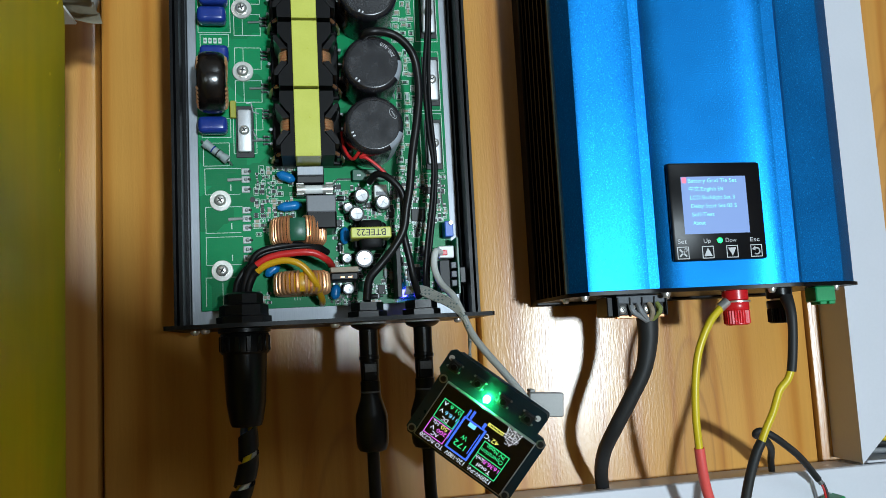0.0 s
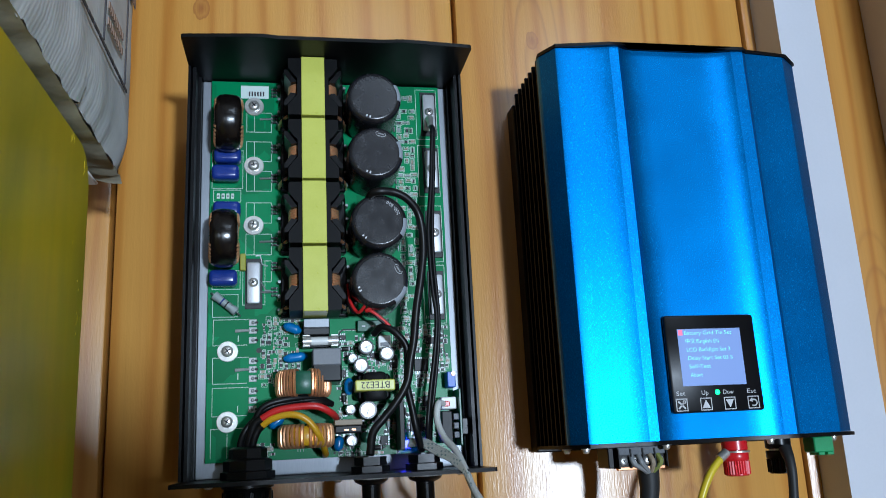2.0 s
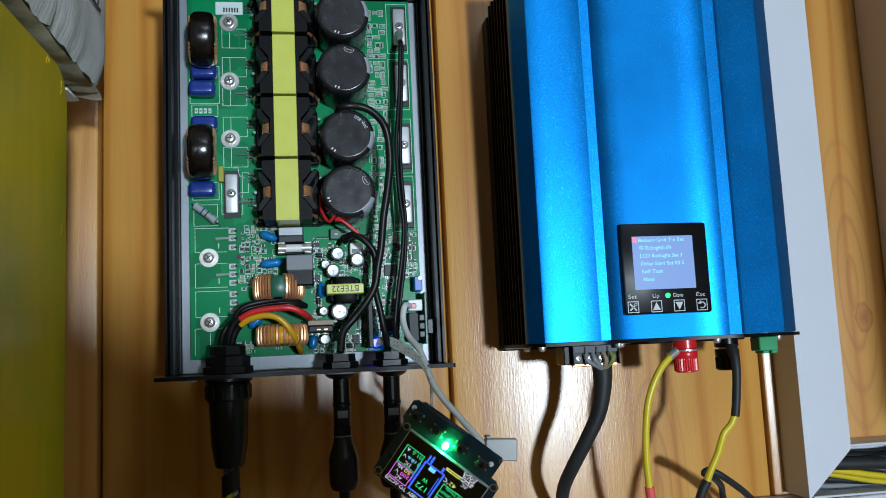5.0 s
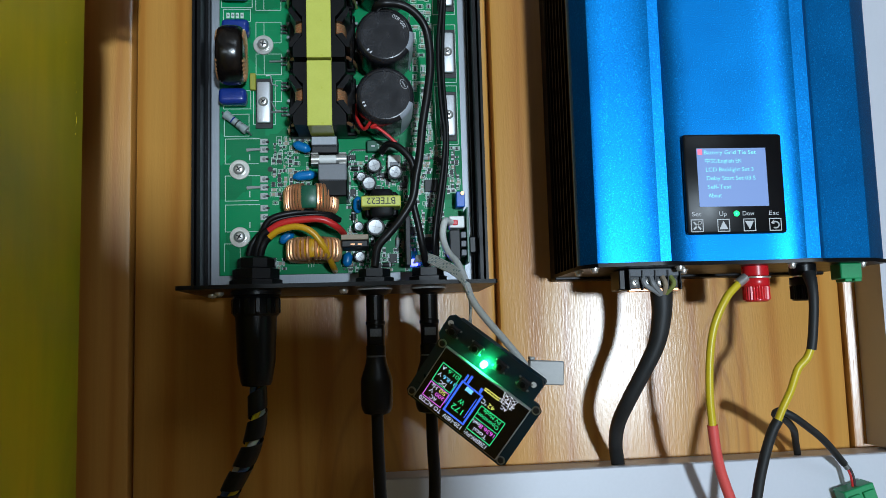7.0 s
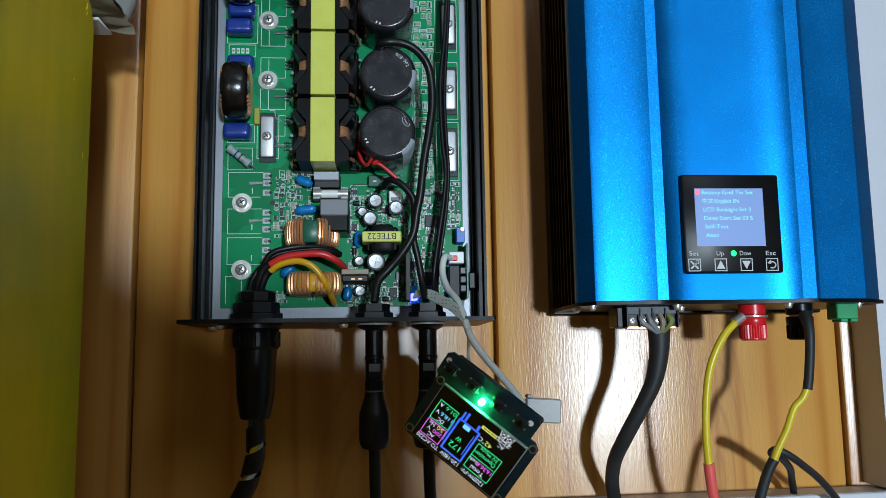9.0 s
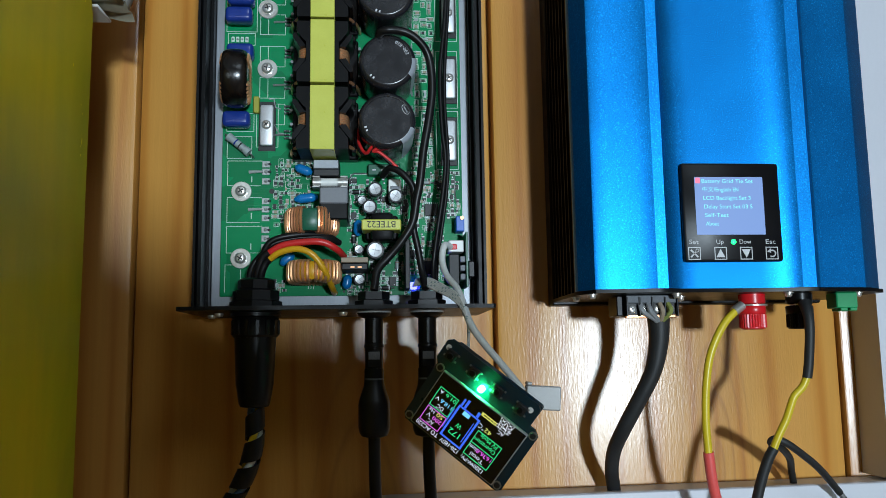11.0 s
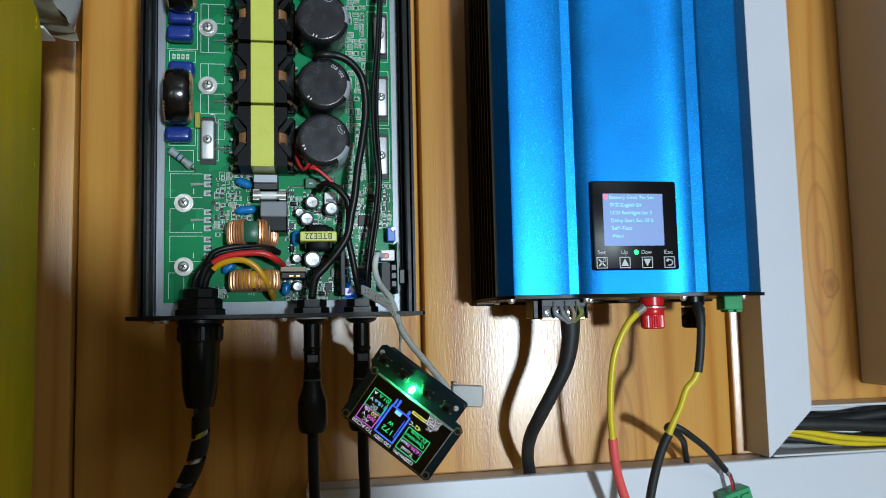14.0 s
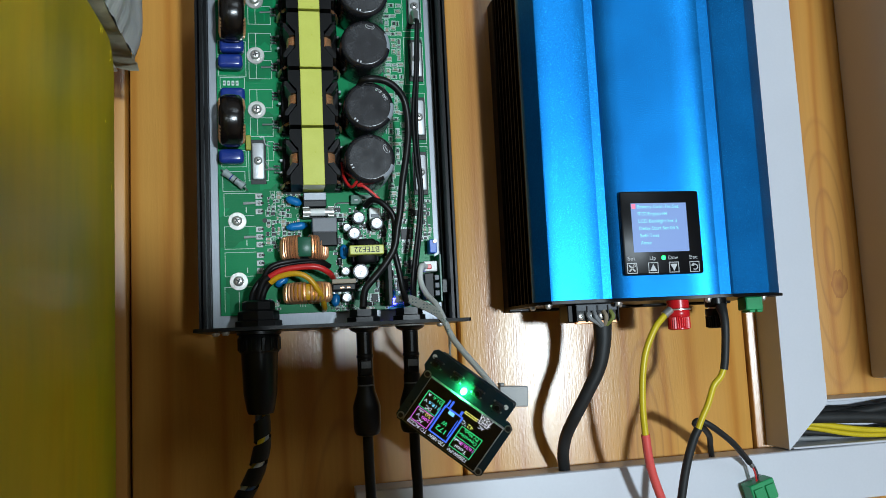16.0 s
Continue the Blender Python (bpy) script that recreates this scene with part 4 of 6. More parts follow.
outline_rect(-0.0900, 1.4310, -0.0600, 1.4600), outline_rect(-0.0580, 1.3950, -0.0300, 1.4200), line(-0.0590, 1.3930, -0.0590, 1.4620)
for x, z, n in ((-0.1230, 1.3975, 4), (-0.1130, 1.3955, 3), (-0.1235, 1.4775, 5), (-0.0400, 1.4660, 4), (-0.0560, 1.4220, 5), (-0.0950, 1.3955, 4)):
    for k in range(n):
        line(x + 0.0014 * k, z, x + 0.0014 * k, z + 0.0012, 0.00035)
on_board("board_print", silk, "white silkscreen lines")["kind"] = "stuff"
for pts in ([(-0.092, 1.456), (-0.088, 1.4605), (-0.070, 1.4605), (-0.062, 1.4665)], [(-0.118, 1.470), (-0.112, 1.4650), (-0.104, 1.4650)], [(-0.133, 1.489), (-0.130, 1.4835), (-0.1275, 1.4835)],
            [(-0.1355, 1.5035), (-0.1330, 1.5035), (-0.1320, 1.4985), (-0.1290, 1.4975)], [(-0.0330, 1.462), (-0.0310, 1.459), (-0.0310, 1.448), (-0.0295, 1.443)]):
    on_board("tinned_trace", Build().tube([(x, B + 0.0001, z) for x, z in pts], 0.0005, "solder", 6, 1), "tinned trace")

# screws with washers
wash = Build()
wash.lathe([(0.0056, 0), (0.0056, 0.0008), (0.0054, 0.0010)], "steel", None, 28)
wash.lathe([(0.0036, 0.0010), (0.0036, 0.0016)], "steel", None, 20)
pan_head(wash, Matrix.Translation((0, 0, 0.0016)), 0.0031, 0.0020)
wash = wash.mesh("board_screw")
for k, (x, z) in enumerate(((-0.1502, 1.4500), (-0.1500, 1.4125), (-0.1368, 1.5210), (-0.1368, 1.5565), (-0.1368, 1.5932))):
    on_board("board_screw", wash, "steel screw with a flat washer", x, z, 23 * k)


def power_transformer():
    bd = Build()
    half = [(0.0, 0.0168), (0.0132, 0.0168), (0.0136, 0.0160), (0.0136, 0.0112), (0.0102, 0.0066), (0.0086, 0.0052), (0.0086, -0.0052), (0.0102, -0.0066), (0.0136, -0.0112), (0.0136, -0.0160), (0.0132, -0.0168), (0.0, -0.0168)]
    core = half + [(-x, y) for x, y in reversed(half)][1:-1]
    bd.prism(core, 0.0075, 0.0332, "ferrite")
    bd.box((-0.0182, -0.0165, 0.0010), (0.0182, 0.0165, 0.0072), "plastic", 0.0008)
    for s in (-1, 1):
        for e in (-1, 1):
            m = Matrix.Scale(s, 4, (1, 0, 0)) @ Matrix.Scale(e, 4, (0, 1, 0))
            bd.prism([(0.0088, 0.0036), (0.0106, 0.0060), (0.0142, 0.0106), (0.0158, 0.0106), (0.0158, 0.0084), (0.0122, 0.0030)], 0.0075, 0.0312, "plastic", m)
            bd.box((0.0146, 0.0112, 0.0070), (0.0172, 0.0150, 0.0180), "plastic", 0.0006, m)
        bd.box((s * 0.0086, -0.0050, 0.0075), (s * 0.0100, 0.0050, 0.0270), "amber_core", 0.0003)
        rows = []
        for k in range(5):
            y = -0.0028 + k * 0.0014
            rows += [(s * 0.0088, y, 0.0272), (s * 0.0112, y, 0.0268), (s * 0.0128, y, 0.0235), (s * 0.0128, y + 0.0004, 0.0120), (s * 0.0090, y + 0.0007, 0.0100)]
        bd.tube(rows, 0.00075, "copper_gold", 7, 3)
        bd.tube([(s * 0.0140, -0.0125, 0.0200), (s * 0.0176, -0.0135, 0.0140), (s * 0.0190, -0.0130, 0.0010)], 0.0010, "copper", 6, 3)
        for k in range(4):
            bd.lathe([(0.0009, 0), (0.0009, 0.0062)], "solder", Matrix.Translation((s * 0.0190, -0.012 + 0.008 * k, 0)), 8)
    for e in (-1, 1):
        bd.box((-0.0064, e * 0.0169, 0.0110), (0.0064, e * 0.0174, 0.0340), "tape", 0.0002)
    bd.box((-0.0064, -0.0174, 0.0333), (0.0064, 0.0174, 0.0343), "tape", 0.0003)
    return bd.mesh("power_transformer")


pt = power_transformer()
for z in (1.5920, 1.5556, 1.5195, 1.4832):
    on_board("power_transformer", pt, "black ferrite transformer wrapped in yellow tape", -0.1035, z)
bd = Build()
bd.box((-0.1098, B - 0.0110, 1.4565), (-0.0955, B - 0.0002, 1.4648), "chip", 0.0005)
bd.box((-0.1095, B - 0.0150, 1.4600), (-0.0958, B - 0.0112, 1.4648), "aluminium", 0.0003)
on_board("transformer_clip", bd, "grey metal foot under the transformer")


def big_capacitor(words, logo):
    bd = Build()
    r = 0.0154
    edge = [(r, 0.0306), (r * 0.985, 0.0318), (r * 0.945, 0.0330), (r * 0.885, 0.0338), (r * 0.84, 0.0341)]
    bd.lathe([(r, 0)] + edge + [(r * 0.825, 0.0341), (r * 0.815, 0.0336)], "sleeve", None, 48)
    turns = np.linspace(-0.55, 0.15, 9)
    band = [(r, 0.0012)] + edge
    verts = [((q + 0.00008) * math.cos(a), (q + 0.00008) * math.sin(a), h + 0.00006) for a in turns for q, h in band]
    n = len(band)
    bd.take(verts, [(i * n + j, (i + 1) * n + j, (i + 1) * n + j + 1, i * n + j + 1) for i in range(len(turns) - 1) for j in range(n - 1)], "sleeve_grey")
    for k, c in enumerate(words):
        bd.text(c, 0.0026, "mark", Matrix.Rotation(0.42 + 0.125 * k - math.pi / 2, 4, "Z") @ Matrix.Translation((0.0007, r * 0.79, 0.0338)) @ Matrix.Rotation(math.pi, 4, "Z"))
    if logo:
        ring = [(0.0028 * math.cos(a), 0.0015 * math.sin(a), 0) for a in np.linspace(0, 2 * math.pi, 25)]
        m = Matrix.Rotation(-0.62, 4, "Z") @ Matrix.Translation((0, r * 0.74, 0.0338))
        bd.tube(ring, 0.00014, "mark", 5, 1, m)
        bd.box((-0.0018, -0.0003, 0), (0.0018, 0.0003, 0.0001), "grey_wire", 0, m)
    for k in range(2):
        bd.box((-0.0004, -0.0007, 0), (0.0004, 0.0007, 0.0002), "mark", 0, Matrix.Rotation(2.35 + k * 0.16, 4, "Z") @ Matrix.Translation((0, r * 0.78, 0.0336)))
    return bd.mesh("big_capacitor")


variants = [big_capacitor("", False), big_capacitor("", True), big_capacitor("200-820", False)]
for k, (x, z, turn) in enumerate(((-0.0697, 1.5865, 24), (-0.0697, 1.5535, 20), (-0.0690, 1.5145, -2), (-0.0695, 1.4820, -25))):
    on_board("electrolytic_capacitor", variants[(0, 1, 2, 1)[k]], "large black electrolytic capacitor standing on the board", x, z, turn)


def square(v):
    return math.copysign(abs(v) ** 0.55, v)


def choke(n, ra, rb, tall, wire, wire_mat, core_mat, gap=0.0, gap_at=0.0, seg_r=0.0011):
    """A wound ring standing on edge: its axis is the local x; n turns, with a bare gap."""
    bd = Build()
    mid, half = (ra + rb) / 2, (ra - rb) / 2
    ringv, ringf, seg, ns = [], [], 40, 10
    for i in range(seg):
        a = 2 * math.pi * i / seg
        for j in range(ns):
            c = 2 * math.pi * j / ns
            rr = mid + half * 0.86 * square(math.cos(c))
            ringv.append((tall * 0.47 * square(math.sin(c)), rr * math.cos(a), rr * math.sin(a)))
    for i in range(seg):
        for j in range(ns):
            i2, j2 = (i + 1) % seg, (j + 1) % ns
            ringf.append((i * ns + j, i * ns + j2, i2 * ns + j2, i2 * ns + j))
    bd.take(ringv, ringf, core_mat)
    pts = []
    for turn in range(n):
        a = gap_at + gap / 2 + (2 * math.pi - gap) * (turn + 0.5) / n
        for j in range(14):
            c = math.pi + 2 * math.pi * (j + 0.5) / 14
            rr = mid + (half + wire * 0.4) * square(math.cos(c))
            pts.append((tall * 0.52 * square(math.sin(c)), rr * math.cos(a), rr * math.sin(a)))
    bd.tube(pts, wire, wire_mat, 6, 1)
    return bd


# two black wrapped chokes at the edge of the board
def edge_choke():
    bd = choke(30, 0.0136, 0.0076, 0.0166, 0.0009, "copper_gold", "amber_core", 0.9, math.pi)
    bd.lathe([(0.0100, -0.0088), (0.0124, -0.0086), (0.0144, -0.0074), (0.0156, -0.0052), (0.0160, -0.0025), (0.0160, 0.0000), (0.0159, 0.0028), (0.0156, 0.0050), (0.0149, 0.0066), (0.0138, 0.0076), (0.0122, 0.0080)], "choke_wrap", Matrix.Rotation(radians(90), 4, "Y"), 40)
    return bd.mesh("edge_choke")


ec = edge_choke()
for x, z in ((-0.1515, 1.5095), (-0.1500, 1.5760)):
    ob = on_board("wound_choke", ec, "black sleeved copper choke standing on edge", x, z)
    ob.matrix_basis = Matrix.Translation((x, B - 0.0165, z)) @ Matrix.Rotation(radians(5), 4, "Z") @ Matrix.Diagonal((0.86, 1, 1, 1))
bd = Build()
bd.box((-0.1440, B - 0.0035, 1.4945), (-0.1408, B - 0.0002, 1.5040), "olive", 0.0004)
on_board("choke_card", bd, "olive card under the choke")

# two common-mode chokes and the wires round them
def ring_flat(x, z, out):
    """A ring standing on its rim with its axis upright."""
    return Matrix(((0, 1, 0, x), (0, 0, 1, B - out), (1, 0, 0, z), (0, 0, 0, 1)))


ob = on_board("line_choke", choke(40, 0.0138, 0.0074, 0.0128, 0.00082, "copper", "green_core", 0.55, -math.pi / 2).mesh("line_choke"), "copper wound choke with a green core")
ob.matrix_basis = ring_flat(-0.1100, 1.4300, 0.0148)
ob = on_board("line_choke", choke(32, 0.0138, 0.0074, 0.0105, 0.00088, "copper_gold", "amber_wire", 0.12, -math.pi / 2).mesh("line_choke"), "gold copper wound choke with a yellow core")
ob.matrix_basis = ring_flat(-0.1088, 1.4030, 0.0146)


# blue film capacitors, fuse, relay and the rest of the supply corner
film = Build()
film.box((-0.0075, -0.0044, 0.0008), (0.0075, 0.0044, 0.0105), "film_blue", 0.0024, segments=3)
film = film.mesh("film_capacitor")
for x, z in ((-0.1510, 1.5602), (-0.1520, 1.5500), (-0.1510, 1.5285), (-0.1525, 1.4895)):
    on_board("film_capacitor", film, "dark blue dipped film capacitor", x, z)
bd = Build()
d = Vector((0.0110, -0.0090, 0)).normalized()
for f0, f1, r, mt in ((-0.0075, -0.0050, 0.0024, "resistor"), (-0.0050, 0.0050, 0.0021, "resistor"), (0.0050, 0.0075, 0.0024, "resistor"), (-0.0022, -0.0014, 0.00216, "film_blue"), (0.0008, 0.0016, 0.00216, "chip"), (0.0033, 0.0040, 0.00216, "solder")):
    bd.tube([d * f0 + Vector((0, 0, 0.0045)), d * f1 + Vector((0, 0, 0.0045))], r, mt, 14, 1)
bd.tube([d * -0.0100 + Vector((0, 0, 0.0002)), d * -0.0092 + Vector((0, 0, 0.0042)), d * -0.0070 + Vector((0, 0, 0.0045))], 0.0005, "solder", 8, 3)
bd.tube([d * 0.0100 + Vector((0, 0, 0.0002)), d * 0.0092 + Vector((0, 0, 0.0042)), d * 0.0070 + Vector((0, 0, 0.0045))], 0.0005, "solder", 8, 3)
on_board("power_resistor", bd, "grey banded power resistor", -0.1515, 1.4758)
row = Build()
for k in range(4):
    row.box((-0.0048 + 0.0026 * k, -0.0016, 0), (-0.0030 + 0.0026 * k, 0.0016, 0.0006), "silk", 0.0002)
    row.lathe([(0.0007, 0.0005), (0.0005, 0.0011)], "solder", Matrix.Translation((-0.0039 + 0.0026 * k, 0, 0)), 10)
on_board("pin_row", row, "row of four tinned pads", -0.1525, 1.5383)


def disc(x, z, length, turn, label="sky blue disc capacitor"):
    bd = Build()
    pts = [(-length, 0, 0.0052), (-length * 0.5, 0, 0.0058), (length * 0.5, 0, 0.0058), (length, 0, 0.0052)]
    bd.tube(pts, [0.0012, 0.0026, 0.0026, 0.0012], "disc_blue", 12, 6)
    for s in (-0.5, 0.5):
        bd.tube([(length * s, 0, 0), (length * s, 0, 0.004)], 0.0004, "solder", 6, 1)
    on_board("disc_capacitor", bd, label, x, z, turn)


disc(-0.1155, 1.4612, 0.0048, -22), disc(-0.1140, 1.4452, 0.0062, 6), disc(-0.1240, 1.4112, 0.0042, 38), disc(-0.0855, 1.4285, 0.0042, 88), disc(-0.0915, 1.3985, 0.0036, 80)

bd = Build()
bd.box((-0.1105, B - 0.0060, 1.4500), (-0.0905, B - 0.0003, 1.4560), "plastic", 0.0005)
for x in (-0.1082, -0.0930):
    bd.box((x - 0.0020, B - 0.0130, 1.4500), (x + 0.0020, B - 0.0060, 1.4508), "steel", 0.0002)
    bd.box((x - 0.0020, B - 0.0130, 1.4556), (x + 0.0020, B - 0.0060, 1.4564), "steel", 0.0002)
bd.tube([(-0.1100, B - 0.0100, 1.4532), (-0.1055, B - 0.0100, 1.4532)], 0.0026, "steel", 14, 1)
bd.tube([(-0.1055, B - 0.0100, 1.4532), (-0.0965, B - 0.0100, 1.4532)], 0.0024, "white", 14, 1)
bd.tube([(-0.0965, B - 0.0100, 1.4532), (-0.0910, B - 0.0100, 1.4532)], 0.0026, "steel", 14, 1)
on_board("fuse", bd, "ceramic fuse in steel clips")
bd = Build()
bd.box((-0.1054, B - 0.0255, 1.4300), (-0.0902, B - 0.0005, 1.4472), "plastic", 0.0008)
bd.box((-0.1052, B - 0.0262, 1.4385), (-0.0904, B - 0.0050, 1.4474), "relay_grey", 0.0006)
on_board("relay", bd, "grey boxed relay")

bd = Build()
bd.box((-0.0815, B - 0.0120, 1.4205), (-0.0635, B - 0.0010, 1.4345), "ferrite", 0.0012)
bd.box((-0.0785, B - 0.0205, 1.4195), (-0.0660, B - 0.0120, 1.4350), "ferrite", 0.0025, segments=2)
bd.box((-0.0832, B - 0.0240, 1.4246), (-0.0622, B - 0.0100, 1.4304), "tape", 0.0006)
bd.text("BTEE22", 0.0050, "ink", facing(-0.0652, B - 0.0243, 1.4293, 180), 0.0150)
on_board("small_transformer", bd, "small transformer in yellow tape lettered BTEE22")


def can(r, h):
    bd = Build()
    bd.lathe([(r, 0), (r, 0.0018), (r * 0.93, 0.0026), (r, 0.0034), (r, h - 0.0008), (r * 0.93, h), (r * 0.78, h)], "sleeve", None, 24)
    bd.lathe([(r * 0.80, h - 0.0003), (r * 0.74, h + 0.0002), (0.0002, h + 0.0001)], "can_top", None, 24)
    for a in (20, 110):
        bd.box((-r * 0.6, -0.00012, h + 0.00015), (r * 0.6, 0.00012, h + 0.00022), "relay_grey", 0, Matrix.Rotation(radians(a), 4, "Z"))
    return bd.mesh("can_capacitor")


c40, c30 = can(0.0041, 0.0130), can(0.0028, 0.0105)
for k, (x, z, me) in enumerate(((-0.0760, 1.4490, c40), (-0.0648, 1.4452, c40), (-0.0790, 1.4392, c40), (-0.0850, 1.4160, c30), (-0.0760, 1.4152, can(0.0050, 0.0135)), (-0.0832, 1.4432, c30))):
    on_board("can_capacitor", me, "small upright can capacitor with a silver top", x, z, 37 * k)
bd = Build()
bd.box((-0.0686, B - 0.0060, 1.4480), (-0.0614, B - 0.0002, 1.4560), "white", 0.0005)
bd.box((-0.0675, B - 0.0068, 1.4500), (-0.0625, B - 0.0060, 1.4520), "relay_grey", 0.0002)
on_board("white_socket", bd, "white two-pin socket")
bd = Build()
bd.box((-0.0940, B - 0.0200, 1.4036), (-0.0800, B - 0.0008, 1.4075), "chip", 0.0006)
bd.box((-0.0942, B - 0.0210, 1.4076), (-0.0798, B - 0.0010, 1.4104), "tan", 0.0003)
for k in range(4):
    bd.box((-0.0925 + 0.0038 * k, B - 0.0004, 1.3990), (-0.0915 + 0.0038 * k, B - 0.0008, 1.4036), "solder")
    if k in (1, 2):
        bd.box((-0.0912 + 0.0038 * (k - 1) + 0.002, B - 0.0203, 1.4048), (-0.0890 + 0.0038 * (k - 1) + 0.002, B - 0.0200, 1.4056), "copper")
on_board("rectifier", bd, "black rectifier on a metal tab")
bd = Build()
bd.box((-0.0800, B - 0.0045, 1.4585), (-0.0620, B - 0.0003, 1.4650), "green_core", 0.0005)
for k in range(3):
    bd.box((-0.0775 + 0.005 * k, B - 0.0047, 1.4612), (-0.0755 + 0.005 * k, B - 0.0044, 1.4620), "mark")
    bd.lathe([(0.0010, 0), (0.0006, 0.0014)], "solder", facing(-0.0765 + 0.005 * k, B, 1.4570), 10)
on_board("green_module", bd, "small green upright module")

# slotted windows with clamped power devices
def clamp(length):
    bd = Build()
    bd.box((-0.0048, -length / 2 - 0.0026, -0.0010), (0.0048, length / 2 + 0.0026, 0.0003), "chip", 0.0003)
    bd.box((-0.0037, -length / 2, 0.0004), (0.0037, length / 2, 0.0034), "clamp", 0.0012, segments=2)
    pan_head(bd, Matrix.Translation((0, 0, 0.0034)), 0.0026, 0.0016)
    return bd.mesh("device_clamp")


cl = clamp(0.0235)
for k, (x, z) in enumerate(((-0.0338, 1.4793), (-0.0335, 1.5158), (-0.0335, 1.5552), (-0.0335, 1.5912), (-0.1366, 1.4875))):
    on_board("device_clamp", cl, "bare aluminium clamp with a screw in a slot of the board", x, z, 0)

# fine soldered pieces
rng = random.Random(11)


def surface_parts(name, x0, x1, z0, z1, step_x, step_z, keep, label, clear=()):
    bd = Build()
    z = z0
    while z < z1:
        x = x0
        while x < x1:
            px, pz = x + rng.uniform(-0.2, 0.2) * step_x, z + rng.uniform(-0.2, 0.2) * step_z
            if rng.random() < keep and not any(a < px < b and c < pz < d for a, b, c, d in clear):
                turn = rng.random() < 0.5
                w, h = rng.choice(((0.0010, 0.0005), (0.0012, 0.0007), (0.0016, 0.0008)))
                m = facing(px, B, pz, 90 if turn else 0)
                kind = rng.random()
                if kind < 0.78:
                    bd.box((-w * 0.55, -h, 0), (w * 0.55, h, 0.0007), rng.choice(("chip", "chip", "tan")), 0, m)
                    for s in (-1, 1):
                        bd.box((s * w * 0.55, -h, 0), (s * w, h, 0.00075), "tin", 0, m)
                elif kind < 0.9:
                    bd.lathe([(0.0007, 0), (0.0006, 0.0003), (0.0003, 0.0004)], "solder", m, 8)
                else:
                    bd.box((-0.0013, -0.0008, 0), (0.0013, 0.0008, 0.0011), "chip", 0, m)
                    for s in (-1, 0, 1):
                        bd.box((s * 0.0009 - 0.0002, -0.0014, 0), (s * 0.0009 + 0.0002, 0.0014, 0.0003), "solder", 0, m)
                if rng.random() < 0.5:
                    q = 0.0006
                    for a, b in (((-w - q, -h - q), (w + q, -h - q + 0.0002)), ((-w - q, h + q - 0.0002), (w + q, h + q)), ((-w - q, -h - q), (-w - q + 0.0002, h + q)), ((w + q - 0.0002, -h - q), (w + q, h + q))):
                        bd.box((a[0], a[1], -0.0001), (b[0], b[1], 0.00008), "silk", 0, m)
            x += step_x
        z += step_z
    ob = on_board(name, bd, label)
    ob["kind"] = "stuff"
    return ob


tall = "scattered tiny soldered pieces"
rows = Build()
for k in range(34):
    z = 1.4660 + 0.0041 * k
    for x, w, h in ((-0.0520, 0.0010, 0.0015), (-0.0478, 0.0016, 0.0008), (-0.0440, 0.0008, 0.0014)):
        if rng.random() < 0.80:
            w, h = w * rng.uniform(0.7, 1.25), h * rng.uniform(0.7, 1.2)
            m = facing(x + rng.uniform(-0.0007, 0.0007), B, z + rng.uniform(-0.0009, 0.0009), rng.choice((0, 0, 90)))
            rows.box((-w * 0.6, -h, 0), (w * 0.6, h * 0.5, 0.0009), rng.choice(("chip", "tan", "tan", "resistor")), 0, m)
            rows.box((-w, -h, 0), (-w * 0.6, h, 0.0008), "tin", 0, m)
            rows.box((w * 0.6, -h, 0), (w, h, 0.0008), "tin", 0, m)
            q = 0.0006
            for a, b in (((-w - q, -h - q), (w + q, -h - q + 0.00025)), ((-w - q, h + q - 0.00025), (w + q, h + q)), ((-w - q, -h - q), (-w - q + 0.00025, h + q)), ((w + q - 0.00025, -h - q), (w + q, h + q))):
                rows.box((a[0], a[1], -0.0001), (b[0], b[1], 0.00008), "silk", 0, m)
    if k % 3:
        rows.box((-0.0552, B - 0.0009, z - 0.0016), (-0.0543, B, z + 0.0016), "solder", 0.0003)
on_board("surface_component", rows, "ranks of tiny soldered pieces with white frames")["kind"] = "stuff"
surface_parts("surface_component", -0.0545, -0.0425, 1.4300, 1.4650, 0.0030, 0.0030, 0.62, tall, ((-0.049, -0.0395, 1.434, 1.445),))
surface_parts("surface_component", -0.0440, -0.0285, 1.3960, 1.4610, 0.0029, 0.0027, 0.72, tall, ((-0.049, -0.0395, 1.434, 1.445), (-0.038, -0.026, 1.394, 1.436)))
surface_parts("surface_component", -0.0900, -0.0460, 1.3930, 1.4560, 0.0031, 0.0027, 0.70, tall, ((-0.084, -0.061, 1.419, 1.436),))
for z0, z1 in ((1.4490, 1.4685), (1.4310, 1.4480)):
    surface_parts("surface_component", -0.1312, -0.1200, z0, z1, 0.0030, 0.0026, 0.88, tall)
surface_parts("surface_component", -0.1340, -0.1240, 1.3950, 1.4020, 0.0026, 0.0024, 0.85, tall)
bd = Build()
bd.lathe([(0.0015, 0.0), (0.0015, 0.00025)], "chip", facing(-0.1335, B, 1.4502), 16)
on_board("drilled_hole", bd, "small dark drilled hole")
surface_parts("surface_component", -0.1190, -0.1120, 1.4380, 1.4700, 0.0032, 0.0036, 0.5, tall)
legs = Build()
